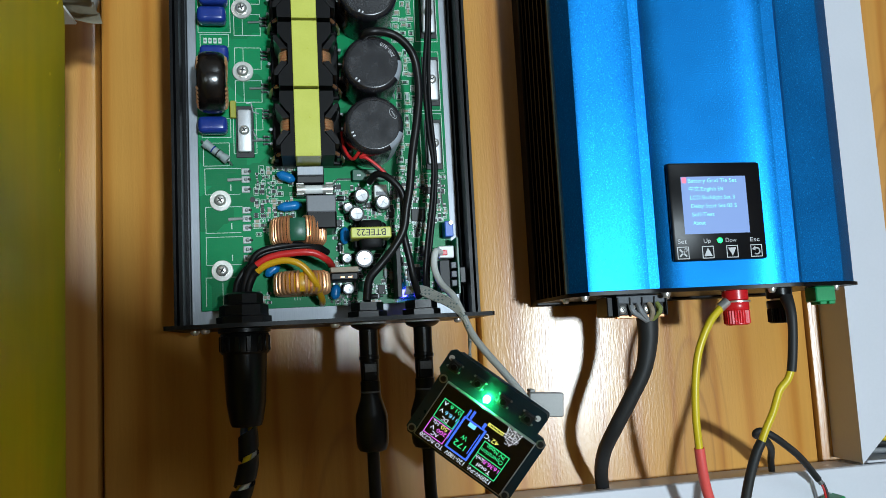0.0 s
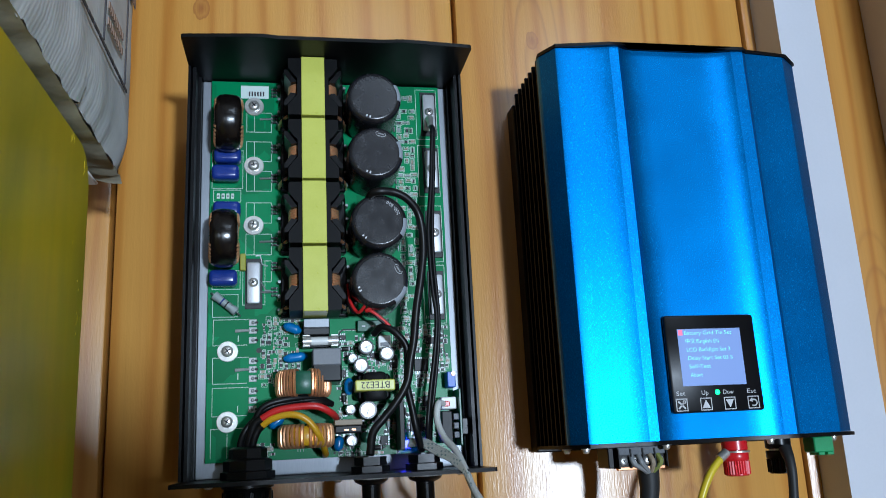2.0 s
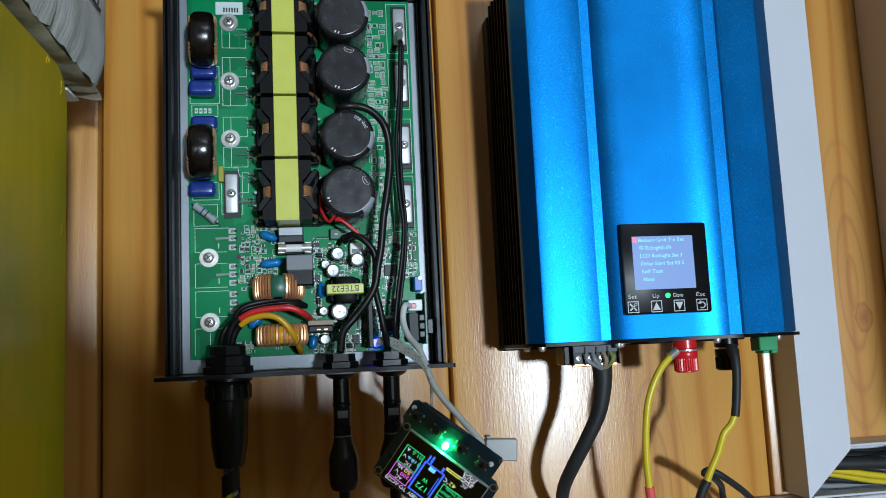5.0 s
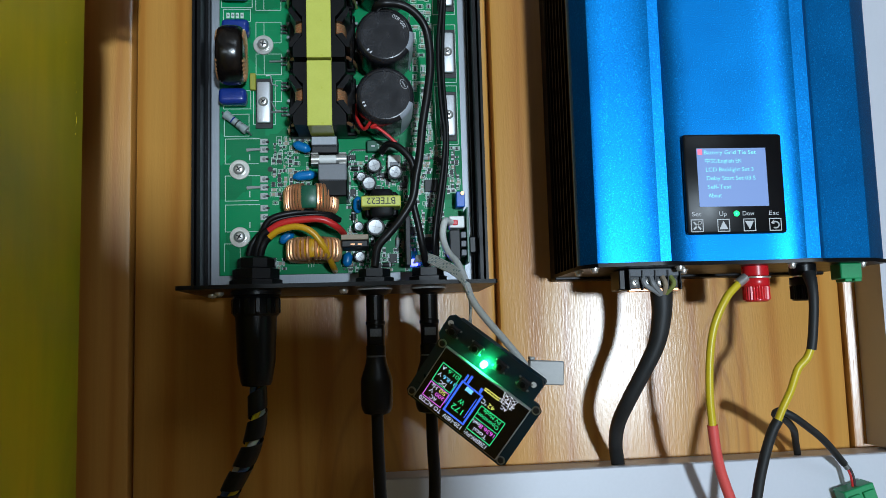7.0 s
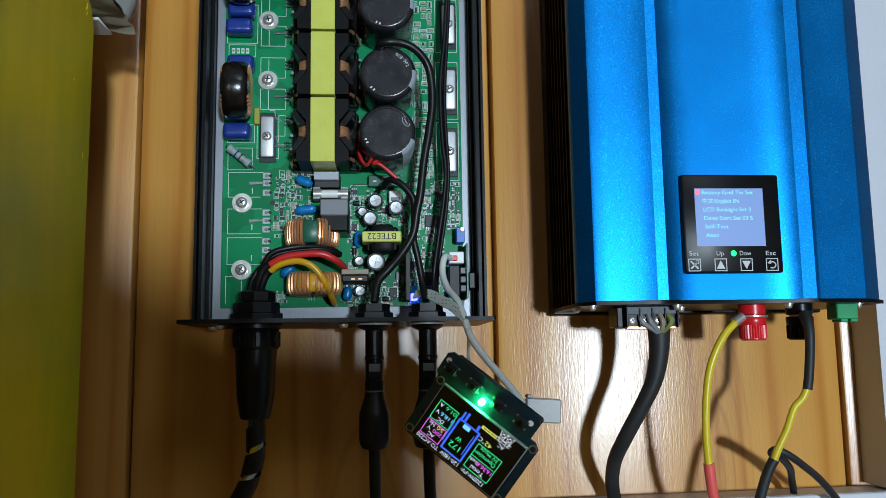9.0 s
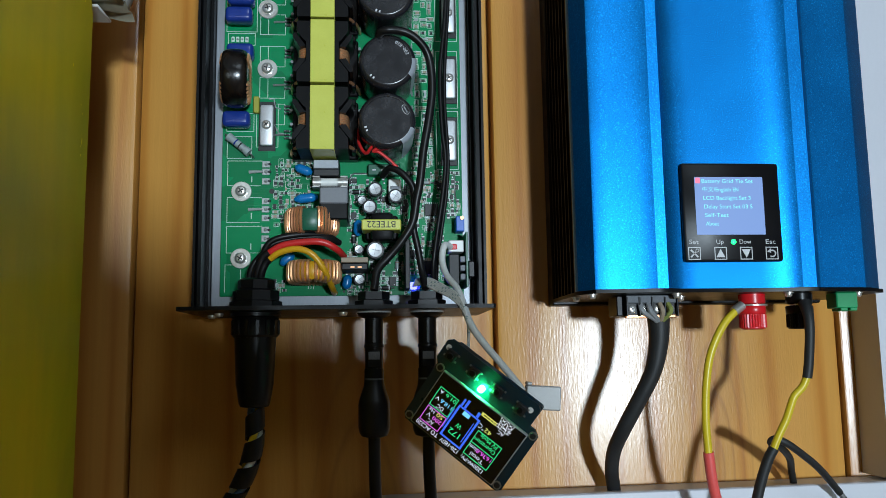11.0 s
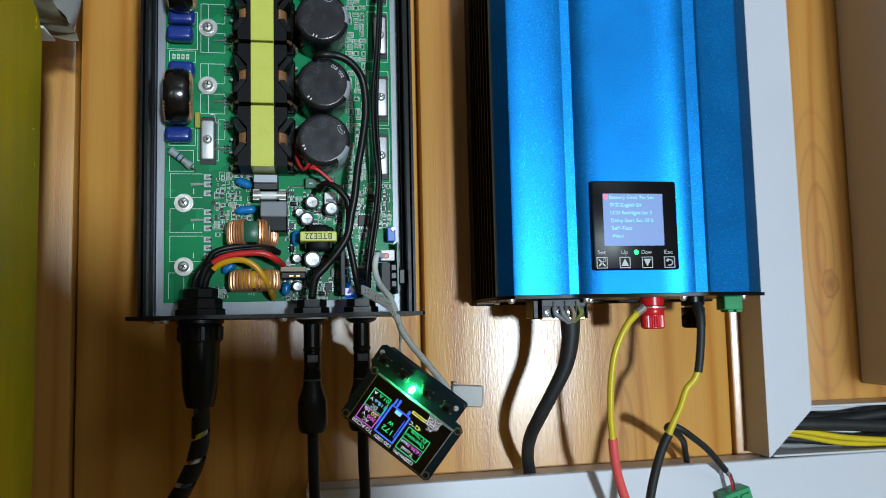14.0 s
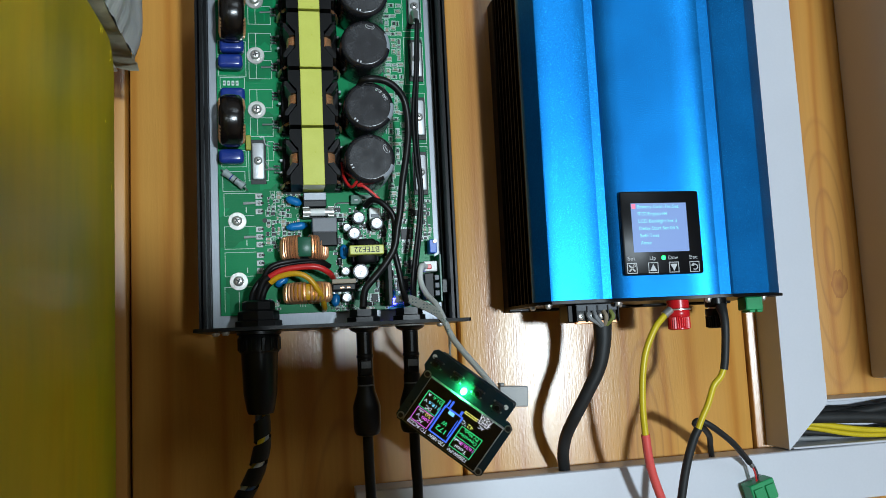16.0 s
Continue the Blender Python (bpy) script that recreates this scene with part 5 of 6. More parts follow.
for group in ((1.4656, 1.4613, 1.4559), (1.4446, 1.4400, 1.4351), (1.4284, 1.4235, 1.4187)):
    for k, z in enumerate(group):
        legs.box((-0.1390, B - 0.0004, z - 0.0018), (-0.1348, B, z + 0.0018), "tin", 0.0004)
        legs.lathe([(0.0011, 0.0003), (0.0009, 0.0008), (0.0005, 0.0012), (0.0003, 0.0016)], "tin", facing(-0.1368, B, z), 10)
        legs.box((-0.1356, B - 0.0012, z - 0.0006), (-0.1340, B - 0.0001, z + 0.0006), "chip", 0.0002)
        if k == 1 and z > 1.43:
            legs.tube([(-0.1462, B - 0.0001, z - 0.0002), (-0.1425, B - 0.0006, z), (-0.1385, B - 0.0009, z)], [0.0010, 0.0008, 0.0006], "tin", 8, 2)
for n, zc in enumerate((1.4825, 1.4970, 1.5115, 1.5300, 1.5490, 1.5670, 1.5855, 1.6020)):
    for k in range(3):
        z = zc + 0.0020 * (k - 1)
        legs.box((-0.1272, B - 0.0013, z - 0.0006), (-0.1240, B - 0.0001, z + 0.0006), "chip", 0.0002)
        legs.lathe([(0.0008, 0.0), (0.0007, 0.0012), (0.0003, 0.0019)], "solder", facing(-0.1264, B, z), 8)
        legs.lathe([(0.0008, 0.0), (0.0006, 0.0010), (0.0003, 0.0014)], "solder", facing(-0.1240, B, z), 8)
    if n % 2 == 0:
        legs.tube([(-0.1335, B - 0.0002, zc), (-0.1300, B - 0.0006, zc), (-0.1262, B - 0.0010, zc)], [0.0007, 0.0006, 0.0006], "solder", 8, 2)
on_board("solder_leg", legs, "soldered legs in rows")
bd = Build()
bd.box((-0.0482, B - 0.0016, 1.4360), (-0.0405, B - 0.0003, 1.4428), "chip", 0.0002)
for k in range(7):
    for s in (1.4352, 1.4431):
        bd.box((-0.0478 + 0.0011 * k, B - 0.0006, s - 0.0008), (-0.0473 + 0.0011 * k, B - 0.0002, s + 0.0008), "solder")
on_board("chip", bd, "black integrated circuit")
bd = Build()
bd.box((-0.0520, B - 0.0016, 1.4030), (-0.0450, B - 0.0003, 1.4105), "chip", 0.0002)
for k in range(8):
    for s in (1.4022, 1.4110):
        bd.box((-0.0516 + 0.0008 * k, B - 0.0006, s - 0.0007), (-0.0513 + 0.0008 * k, B - 0.0002, s + 0.0007), "solder")
on_board("chip", bd, "black integrated circuit")
bd = Build()
bd.box((-0.0315, B - 0.0100, 1.4258), (-0.0268, B - 0.0003, 1.4345), "trim_blue", 0.0005)
bd.lathe([(0.0011, 0), (0.0011, 0.0012)], "copper_gold", facing(-0.0282, B - 0.0100, 1.4332), 12)
on_board("trimmer", bd, "blue trimmer with a brass screw")
bd = Build()
bd.box((-0.0270, B - 0.0170, 1.3945), (-0.0258, B - 0.0003, 1.4245), "green_core", 0.0002)
for k in range(3):
    bd.box((-0.0300, B - 0.0150, 1.3985 + 0.0048 * k), (-0.0271, B - 0.0020, 1.4018 + 0.0048 * k), "relay_grey", 0.0003)
bd.box((-0.0360, B - 0.0120, 1.3960), (-0.0301, B - 0.0010, 1.4130), "chip", 0.0005)
bd.box((-0.0360, B - 0.0125, 1.4140), (-0.0275, B - 0.0030, 1.4205), "white", 0.0005)
bd.box((-0.0362, B - 0.0130, 1.4152), (-0.0312, B - 0.0060, 1.4185), "red", 0.0006)
on_board("socket_board", bd, "upright board with a white and red socket")
bd = Build()
bd.box((-0.0256, B - 0.0130, 1.3998), (-0.0215, B - 0.0040, 1.4092), "plastic", 0.0008)
on_board("rocker_switch", bd, "black switch at the edge of the board")
bd = Build()
bd.box((-0.1445, B - 0.0002, 1.5985), (-0.1285, B + 0.0001, 1.6065), "label")
for k in range(6):
    bd.box((-0.1400 + 0.0016 * k, B - 0.0004, 1.6000), (-0.1391 + 0.0016 * k, B - 0.0002, 1.6028), "ink")
on_board("paper_label", bd, "white paper label")
bd = Build()
bd.box((-0.0570, B - 0.0030, 1.3945), (-0.0530, B - 0.0003, 1.3985), "led_blue", 0.0005)
on_board("blue_led", bd, "lit blue indicator")
bd = Build()
bd.box((-0.0600, B - 0.0200, 1.3935), (-0.0575, B - 0.0003, 1.4200), "chip", 0.0003)
on_board("upright_card", bd, "upright dark card")



def outline_chip(x, z, w, h, pins, turn=0, label="black integrated circuit"):
    bd = Build()
    bd.box((-w / 2, -h / 2, 0.0002), (w / 2, h / 2, 0.0018), "chip", 0.0002)
    for k in range(pins):
        u = -w / 2 + w * (k + 0.5) / pins
        for e in (-1, 1):
            bd.box((u - 0.0003, e * (h / 2), 0), (u + 0.0003, e * (h / 2 + 0.0011), 0.0007), "solder", 0)
    bd.lathe([(0.0003, 0.0018), (0.0003, 0.00185)], "mark", Matrix.Translation((-w * 0.34, -h * 0.22, 0)), 8)
    return on_board("chip", bd, label, x, z, turn)


for x, z, w, h, pins, turn in ((-0.0713, 1.4455, 0.0036, 0.0026, 3, 0), (-0.0665, 1.3990, 0.0052, 0.0040, 4, 90), (-0.0562, 1.4145, 0.0048, 0.0040, 4, 0), (-0.0880, 1.4560, 0.0034, 0.0026, 3, 0), (-0.0705, 1.4105, 0.0036, 0.0030, 3, 90),
                               (-0.0545, 1.4520, 0.0050, 0.0040, 4, 90), (-0.0388, 1.4530, 0.0050, 0.0038, 4, 0), (-0.0420, 1.4195, 0.0056, 0.0042, 4, 90), (-0.0880, 1.4360, 0.0040, 0.0030, 3, 90), (-0.0600, 1.4400, 0.0040, 0.0030, 3, 0)):
    outline_chip(x, z, w, h, pins, turn)


def axial(name, x, z, length, r, body, band, turn, label):
    """A small round component lying on its two bent legs."""
    bd = Build()
    m = Matrix.Translation((0, 0, r + 0.0006)) @ Matrix.Rotation(radians(90), 4, "Y")
    bd.lathe([(r * 0.8, -length / 2), (r, -length / 2 + 0.0004), (r, length / 2 - 0.0004), (r * 0.8, length / 2)], body, m, 14)
    bd.lathe([(r * 1.02, length * 0.24), (r * 1.02, length * 0.38)], band, m, 14)
    for e in (-1, 1):
        bd.tube([(e * length / 2, 0, r + 0.0006), (e * (length / 2 + 0.0012), 0, r + 0.0005), (e * (length / 2 + 0.0016), 0, 0)], 0.0004, "solder", 7, 3)
    return on_board(name, bd, label, x, z, turn)


for x, z, turn in ((-0.0880, 1.4230, 90), (-0.0588, 1.4282, 90), (-0.0700, 1.3955, 0), (-0.0862, 1.4495, 0), (-0.0585, 1.4600, 0), (-0.0905, 1.4080, 90)):
    axial("diode", x, z, 0.0050, 0.0013, "chip", "mark", turn, "small black diode with a pale ring")
for x, z, turn in ((-0.0640, 1.4082, 90), (-0.0610, 1.4065, 90), (-0.0470, 1.4550, 0), (-0.0905, 1.3960, 0)):
    axial("resistor", x, z, 0.0044, 0.0011, "resistor", "ink_brown", turn, "small pale resistor lying flat")
on_board("can_capacitor", can(0.0031, 0.0095), "small upright can capacitor with a silver top", -0.0847, 1.3997, 15)
bd = Build()
bd.lathe([(0.0008, 0.0), (0.0022, 0.0010), (0.0030, 0.0030), (0.0028, 0.0050), (0.0014, 0.0062), (0.0002, 0.0064)], "green_core", None, 16)
on_board("bead_component", bd, "dark green dipped bead", -0.0768, 1.4012)
bd = Build()
for k in range(4):
    bd.lathe([(0.0008, 0.0), (0.0007, 0.0005), (0.0003, 0.0008)], "solder", facing(-0.0548, B, 1.4375 - 0.0019 * k), 10)
for k in range(6):
    bd.lathe([(0.0007, 0.0), (0.0006, 0.0005), (0.0003, 0.0007)], "solder", facing(-0.0935 + 0.0023 * k, B, 1.3938), 10)
on_board("solder_joint", bd, "rows of shiny solder joints")["kind"] = "stuff"

# sockets and glands through the lower end plate
def gland_large(x, y):
    g = Build()
    m = down(x, y, 1.3810)
    up = Matrix.Translation((x, y, 1.3834))
    g.lathe([(0.0135, 0), (0.0135, 0.0035), (0.0120, 0.0040), (0.0120, 0.0090), (0.0095, 0.0100), (0.0095, 0.0145), (0.0080, 0.0155)], "plastic", up, 8)
    g.lathe([(0.0128, 0), (0.0128, 0.0018), (0.0115, 0.0022)], "plastic", m, 32)
    g.lathe([(0.0112, 0.0020), (0.0118, 0.0028), (0.0118, 0.0115), (0.0110, 0.0125)], "plastic", m, 32)
    for k in range(14):
        g.box((0.0108, -0.0013, 0.0035), (0.0124, 0.0013, 0.0112), "plastic", 0.0004, m @ Matrix.Rotation(2 * math.pi * k / 14, 4, "Z"))
    g.lathe([(0.0106, 0.0125), (0.0104, 0.0180), (0.0096, 0.0360), (0.0080, 0.0455), (0.0072, 0.0475), (0.0050, 0.0480)], "plastic", m, 32)
    return g


part("round_connector", gland_large(-0.1378, -0.0745), opn, "large black round cable connector")


def solar_connector(x, y):
    m = down(x, y, 1.3810)
    g = Build()
    g.lathe([(0.0047, 0.0034), (0.0047, 0.0165), (0.0051, 0.0170), (0.0051, 0.0184), (0.0047, 0.0188), (0.0046, 0.0300)], "plastic", m, 24)
    g.box((-0.0036, -0.0054, 0.0200), (0.0036, 0.0054, 0.0290), "plastic", 0.0006, m)
    body = part("plug_body", g, opn, "black plug-in solar connector")
    part("locking_nut", Build().lathe([(0.0082, -0.0100), (0.0082, -0.0060), (0.0098, -0.0055), (0.0098, -0.0024)], "plastic", m, 6), opn)
    part("washer", Build().lathe([(0.0090, 0), (0.0090, 0.0008)], "milky", m, 28), opn, "pale sealing washer")
    part("flange", Build().lathe([(0.0088, 0.0008), (0.0082, 0.0020), (0.0060, 0.0032), (0.0048, 0.0036)], "plastic", m, 28), opn)
    part("seam", Build().box((-0.0006, 0.0046, 0.0046), (0.0008, 0.0052, 0.0160), "dusty", 0.0002, m), body)
    part("clip_window", Build().box((-0.0028, 0.0052, 0.0206), (0.0030, 0.0058, 0.0246), "dusty", 0.0002, m), body, "grey clip window")
    part("collar", Build().lathe([(0.0050, 0.0292), (0.0050, 0.0341)], "plastic", m, 24), opn)
    part("seal_ring", Build().lathe([(0.0051, 0.0342), (0.0051, 0.0348)], "dusty", m, 24), opn)
    part("cable_nut", Build().lathe([(0.0050, 0.0349), (0.0054, 0.0380), (0.0077, 0.0450), (0.0081, 0.0470), (0.0081, 0.0585), (0.0076, 0.0612), (0.0066, 0.0630), (0.0036, 0.0640)], "rubber", m, 28), opn, "rounded black cable nut")


for x in (-0.0768, -0.0492):
    solar_connector(x, -0.0790)

# wiring inside
def wire(name, pts, r, material, label):
    return part(name, Build().tube(pts, r, material, 12, 7), opn, label)


wire("wire", [(-0.0745, -0.0700, 1.5285), (-0.0720, -0.0880, 1.5290), (-0.0610, -0.0880, 1.5292), (-0.0525, -0.0860, 1.5250), (-0.0468, -0.0830, 1.5165), (-0.0452, -0.0810, 1.5000), (-0.0472, -0.0800, 1.4830), (-0.0500, -0.0790, 1.4670), (-0.0520, -0.0780, 1.4500), (-0.0540, -0.0770, 1.4400), (-0.0562, -0.0760, 1.4280), (-0.0622, -0.0750, 1.4180), (-0.0690, -0.0740, 1.4100), (-0.0748, -0.0750, 1.4030), (-0.0768, -0.0780, 1.3920)], 0.0022, "rubber", "thick black wire curving across the board")
wire("wire", [(-0.0720, -0.0660, 1.4555), (-0.0680, -0.0720, 1.4585), (-0.0620, -0.0745, 1.4555), (-0.0560, -0.0745, 1.4480), (-0.0552, -0.0735, 1.4380), (-0.0556, -0.0715, 1.4270), (-0.0532, -0.0700, 1.4150), (-0.0512, -0.0700, 1.4030), (-0.0498, -0.0770, 1.3930)], 0.0019, "rubber", "black wire to the connector")
wire("wire", [(-0.0345, -0.0600, 1.5790), (-0.0350, -0.0690, 1.5740), (-0.0360, -0.0690, 1.5580), (-0.0372, -0.0690, 1.5400), (-0.0398, -0.0690, 1.5150), (-0.0398, -0.0690, 1.4950), (-0.0390, -0.0690, 1.4790), (-0.0376, -0.0690, 1.4640), (-0.0392, -0.0690, 1.4460), (-0.0425, -0.0690, 1.4250), (-0.0448, -0.0690, 1.4080), (-0.0450, -0.0650, 1.3960)], 0.0012, "rubber", "thin black wire along the board")
wire("wire", [(-0.0338, -0.0600, 1.5800), (-0.0338, -0.0670, 1.5740), (-0.0345, -0.0670, 1.5580), (-0.0356, -0.0670, 1.5400), (-0.0372, -0.0670, 1.5150), (-0.0374, -0.0670, 1.4950), (-0.0366, -0.0670, 1.4790), (-0.0360, -0.0670, 1.4640), (-0.0372, -0.0670, 1.4460), (-0.0402, -0.0670, 1.4250), (-0.0428, -0.0670, 1.4080), (-0.0432, -0.0640, 1.3960)], 0.0011, "rubber", "thin black wire along the board")
wire("wire", [(-0.0850, -0.0560, 1.4850), (-0.0848, -0.0680, 1.4740), (-0.0810, -0.0730, 1.4665), (-0.0775, -0.0780, 1.4690), (-0.0735, -0.0800, 1.4745), (-0.0705, -0.0800, 1.4730), (-0.0725, -0.0790, 1.4690), (-0.0768, -0.0775, 1.4665), (-0.0740, -0.0760, 1.4665), (-0.0690, -0.0750, 1.4630), (-0.0640, -0.0740, 1.4585)], 0.0009, "red_wire", "thin red wire in a loop")
wire("wire", [(-0.0865, -0.0560, 1.4850), (-0.0862, -0.0660, 1.4760), (-0.0830, -0.0710, 1.4670), (-0.0770, -0.0740, 1.4680), (-0.0728, -0.0750, 1.4720), (-0.0720, -0.0750, 1.4650), (-0.0670, -0.0745, 1.4600)], 0.0009, "rubber", "thin black wire in a loop")
wire("wire", [(-0.1318, -0.0758, 1.4120), (-0.1240, -0.0775, 1.4160), (-0.1130, -0.0785, 1.4176), (-0.1030, -0.0785, 1.4174), (-0.0960, -0.0750, 1.4140), (-0.0930, -0.0620, 1.4120)], 0.0018, "red_wire", "red wire over the chokes")
wire("wire", [(-0.1322, -0.0752, 1.4080), (-0.1255, -0.0780, 1.4122), (-0.1160, -0.0800, 1.4138), (-0.1080, -0.0800, 1.4105), (-0.1020, -0.0770, 1.4020), (-0.0990, -0.0660, 1.3945), (-0.0985, -0.0520, 1.3930)], 0.0017, "amber_wire", "amber wire over the chokes")
wire("wire_sleeve", [(-0.1385, -0.0710, 1.3950), (-0.1372, -0.0735, 1.4030), (-0.1345, -0.0752, 1.4100), (-0.1310, -0.0760, 1.4126)], 0.0022, "rubber", "black shrink sleeve on the red wire")
wire("wire_sleeve", [(-0.1365, -0.0720, 1.3950), (-0.1352, -0.0742, 1.4020), (-0.1330, -0.0752, 1.4070), (-0.1308, -0.0760, 1.4092)], 0.0021, "rubber", "black shrink sleeve on the amber wire")
for k in range(3):
    wire("wire", [(-0.1430 + 0.002 * k, -0.0700, 1.3940), (-0.1400 + 0.002 * k, -0.0730, 1.4060), (-0.1310, -0.0720 - 0.002 * k, 1.4150 + 0.0014 * k), (-0.1180, -0.0710 - 0.002 * k, 1.4190 + 0.0014 * k), (-0.1030, -0.0700, 1.4200 + 0.0012 * k), (-0.0950, -0.0640, 1.4190)], 0.0016, "rubber", "black wire over the chokes")
bd = Build()
bd.tube([(-0.0336, -0.0545, 1.5862), (-0.0340, -0.0590, 1.5825), (-0.0344, -0.0620, 1.5780)], [0.0026, 0.0019, 0.0017], "steel", 10, 4)
part("crimped_lug", bd, opn, "dull steel lug on the thin black wires")
bd = Build()
bd.tube([(-0.0480, -0.0560, 1.3970), (-0.0470, -0.0560, 1.3935)], 0.0020, "white", 10, 1)
part("cable_stub", bd, opn)

# cables leaving the opened inverter
def along(points, steps=14):
    """Evenly spaced places on the smooth line through the points, with a side and an up direction at each."""
    pts = smooth_line(points, steps)
    far = np.cumsum([0.0] + [(q - p).length for p, q in zip(pts, pts[1:])])

    def at(d):
        d = min(max(d, 0.0), far[-1])
        p, q = (Vector([float(np.interp(e, far, [v[k] for v in pts])) for k in range(3)]) for e in (d, d + 0.0015))
        if (q - p).length < 1e-6:
            p0 = Vector([float(np.interp(d - 0.0015, far, [v[k] for v in pts])) for k in range(3)])
            way = (p - p0).normalized()
        else:
            way = (q - p).normalized()
        side = way.cross(Vector((0, 1, 0))).normalized()
        return p, side, way.cross(side)

    return at, float(far[-1])


def spiral_wrap(at, length, radius, pitch, cover, thick, material):
    """A flat plastic band wound round a line, with open gaps between its turns."""
    bd, verts, faces, per = Build(), [], [], 22
    n = int((length - pitch * cover) / pitch * per)
    for i in range(n + 1):
        a = 2 * math.pi * i / per
        for u, r in ((0, radius), (0.5, radius + 0.0002), (1, radius), (1, radius - thick), (0, radius - thick)):
            p, side, up = at(pitch * i / per + u * pitch * cover)
            verts.append(p + r * (math.cos(a) * side + math.sin(a) * up))
    for i in range(n):
        for k in range(5):
            k2 = (k + 1) % 5
            faces.append((i * 5 + k, i * 5 + k2, i * 5 + 5 + k2, i * 5 + 5 + k))
    return bd.take(verts, faces, material)


mains = thing("wrapped_cable", (-0.16, -0.06, 1.20), "coloured wires in a black spiral wrap, hanging from the round connector", "cable")
at, length = along([(-0.1378, -0.0745, 1.3345), (-0.1372, -0.0745, 1.3210), (-0.1385, -0.0740, 1.3100), (-0.1425, -0.0730, 1.2980), (-0.1485, -0.0710, 1.2870), (-0.1570, -0.0680, 1.2700), (-0.1640, -0.0640, 1.2500), (-0.168, -0.06, 1.20)])
part("spiral_wrap", spiral_wrap(at, length, 0.0049, 0.0138, 0.80, 0.0007, "rubber"), mains, "black plastic spiral wrap")
for k, mat in enumerate(("yellow_wire", "dull_blue_wire", "white_wire")):
    pts = []
    for i in range(40):
        p, side, up = at(length * i / 39)
        a = 2 * math.pi * (k / 3 + i / 39 * 2.6)
        pts.append(p + 0.0020 * (math.cos(a) * side + math.sin(a) * up))
    part("core", Build().tube(pts, 0.0019, mat, 10, 2), mains)
for x, xe in ((-0.0768, -0.0750), (-0.0492, -0.0505)):
    c = thing("solar_cable", (xe, -0.07, 1.18), "thin black cable hanging from a solar connector", "cable", "solar cables")
    part("sheath", Build().tube([(x, -0.0790, 1.3185), (x + 0.0002, -0.0785, 1.3000), (x + 0.0008, -0.0770, 1.2800), (xe, -0.0740, 1.2400), (xe, -0.07, 1.18)], 0.0031, "rubber", 14, 6), c)


# ---- display module hanging by its wires ----
centre = Vector((-0.0290, -0.1130, 1.3280))
TA, TB = -0.45, -0.20
ux = Vector((-0.777, -0.777 * TA + 0.629 * TB, 0.629)).normalized()
vy = Vector((-0.629, -0.629 * TA - 0.777 * TB, -0.777))
vy = (vy - ux * vy.dot(ux)).normalized()
nz = ux.cross(vy)
D = Matrix(((ux.x, vy.x, nz.x, centre.x), (ux.y, vy.y, nz.y, centre.y), (ux.z, vy.z, nz.z, centre.z), (0, 0, 0, 1)))
mod = thing("display_module", centre, "dark blue board with lit colour screen, hanging upside down", "display module")
bd = Build()
bd.prism([(-0.0285, -0.0118), (-0.0255, -0.0140), (-0.0225, -0.0140), (-0.0225, -0.0225), (-0.0205, -0.0248), (0.0300, -0.0248), (0.0320, -0.0228), (0.0320, -0.0130), (0.0300, -0.0108), (0.0300, 0.0200), (0.0280, 0.0222), (-0.0270, 0.0222), (-0.0290, 0.0202)], -0.0016, 0.0, "pcb_blue", D)
for x, y in ((-0.0262, -0.0112), (0.0275, -0.0098), (-0.0262, 0.0193), (0.0272, 0.0193)):
    bd.lathe([(0.0021, 0), (0.0021, 0.0006)], "solder", D @ Matrix.Translation((x, y, 0)), 16)
    bd.lathe([(0.0015, 0.0006), (0.0012, 0.0012)], "chip", D @ Matrix.Translation((x, y, 0)), 12)
for x, y in ((-0.0185, -0.0205), (0.0295, -0.0205)):
    bd.lathe([(0.0014, 0), (0.0014, 0.0003)], "white", D @ Matrix.Translation((x, y, 0)), 14)
board = part("board", bd, mod, "dark blue circuit board")
bd = Build()
bd.box((-0.0243, -0.0106, 0.0003), (0.0250, 0.0203, 0.0026), "milky", 0.0003, D)
bd.box((-0.0238, -0.0101, 0.0024), (0.0245, 0.0198, 0.0030), "screen_dark", 0.0002, D)
glass = part("screen", bd, mod, "dark screen in a white frame, writing upside down")
bd = Build()
T = 0.00315


def shown(words, u, v, size, material, width=None):
    part("word", Build().text(words, size, material, D @ Matrix.Translation((u, v, T)), width), glass)


def bar(u0, v0, u1, v1, material, h=T):
    part("bar", Build().box((u0, v0, h - 0.0001), (u1, v1, h), material, 0, D), glass)


def ring_box(u0, v0, u1, v1, material, w=0.0003):
    frame_bars = Build()
    for a, b, c, d in ((u0, v0, u1, v0 + w), (u0, v1 - w, u1, v1), (u0, v0 + w, u0 + w, v1 - w), (u1 - w, v0 + w, u1, v1 - w)):
        frame_bars.box((a, b, T - 0.0001), (c, d, T), material, 0, D)
    part("outline", frame_bars, glass)


shown("1200W-PV:  120-180V  TO AC220", -0.0172, 0.0166, 0.0031, "t_white", 0.0395)
shown("Total", -0.0150, 0.0128, 0.0030, "t_white", 0.0075)
shown("1636.8", -0.0176, 0.0096, 0.0030, "t_magenta", 0.0084)
shown("kwh", -0.0090, 0.0096, 0.0030, "t_white", 0.0040)
ring_box(-0.0184, 0.0020, -0.0045, 0.0158, "t_green")
bar(-0.0184, 0.0086, -0.0045, 0.0089, "t_green")
shown("Operation", -0.0170, 0.0054, 0.0030, "t_green", 0.0118)
shown("PV Mode", -0.0165, 0.0024, 0.0030, "t_green", 0.0098)
shown("42", -0.0105, -0.0012, 0.0032, "t_yellow", 0.0036)
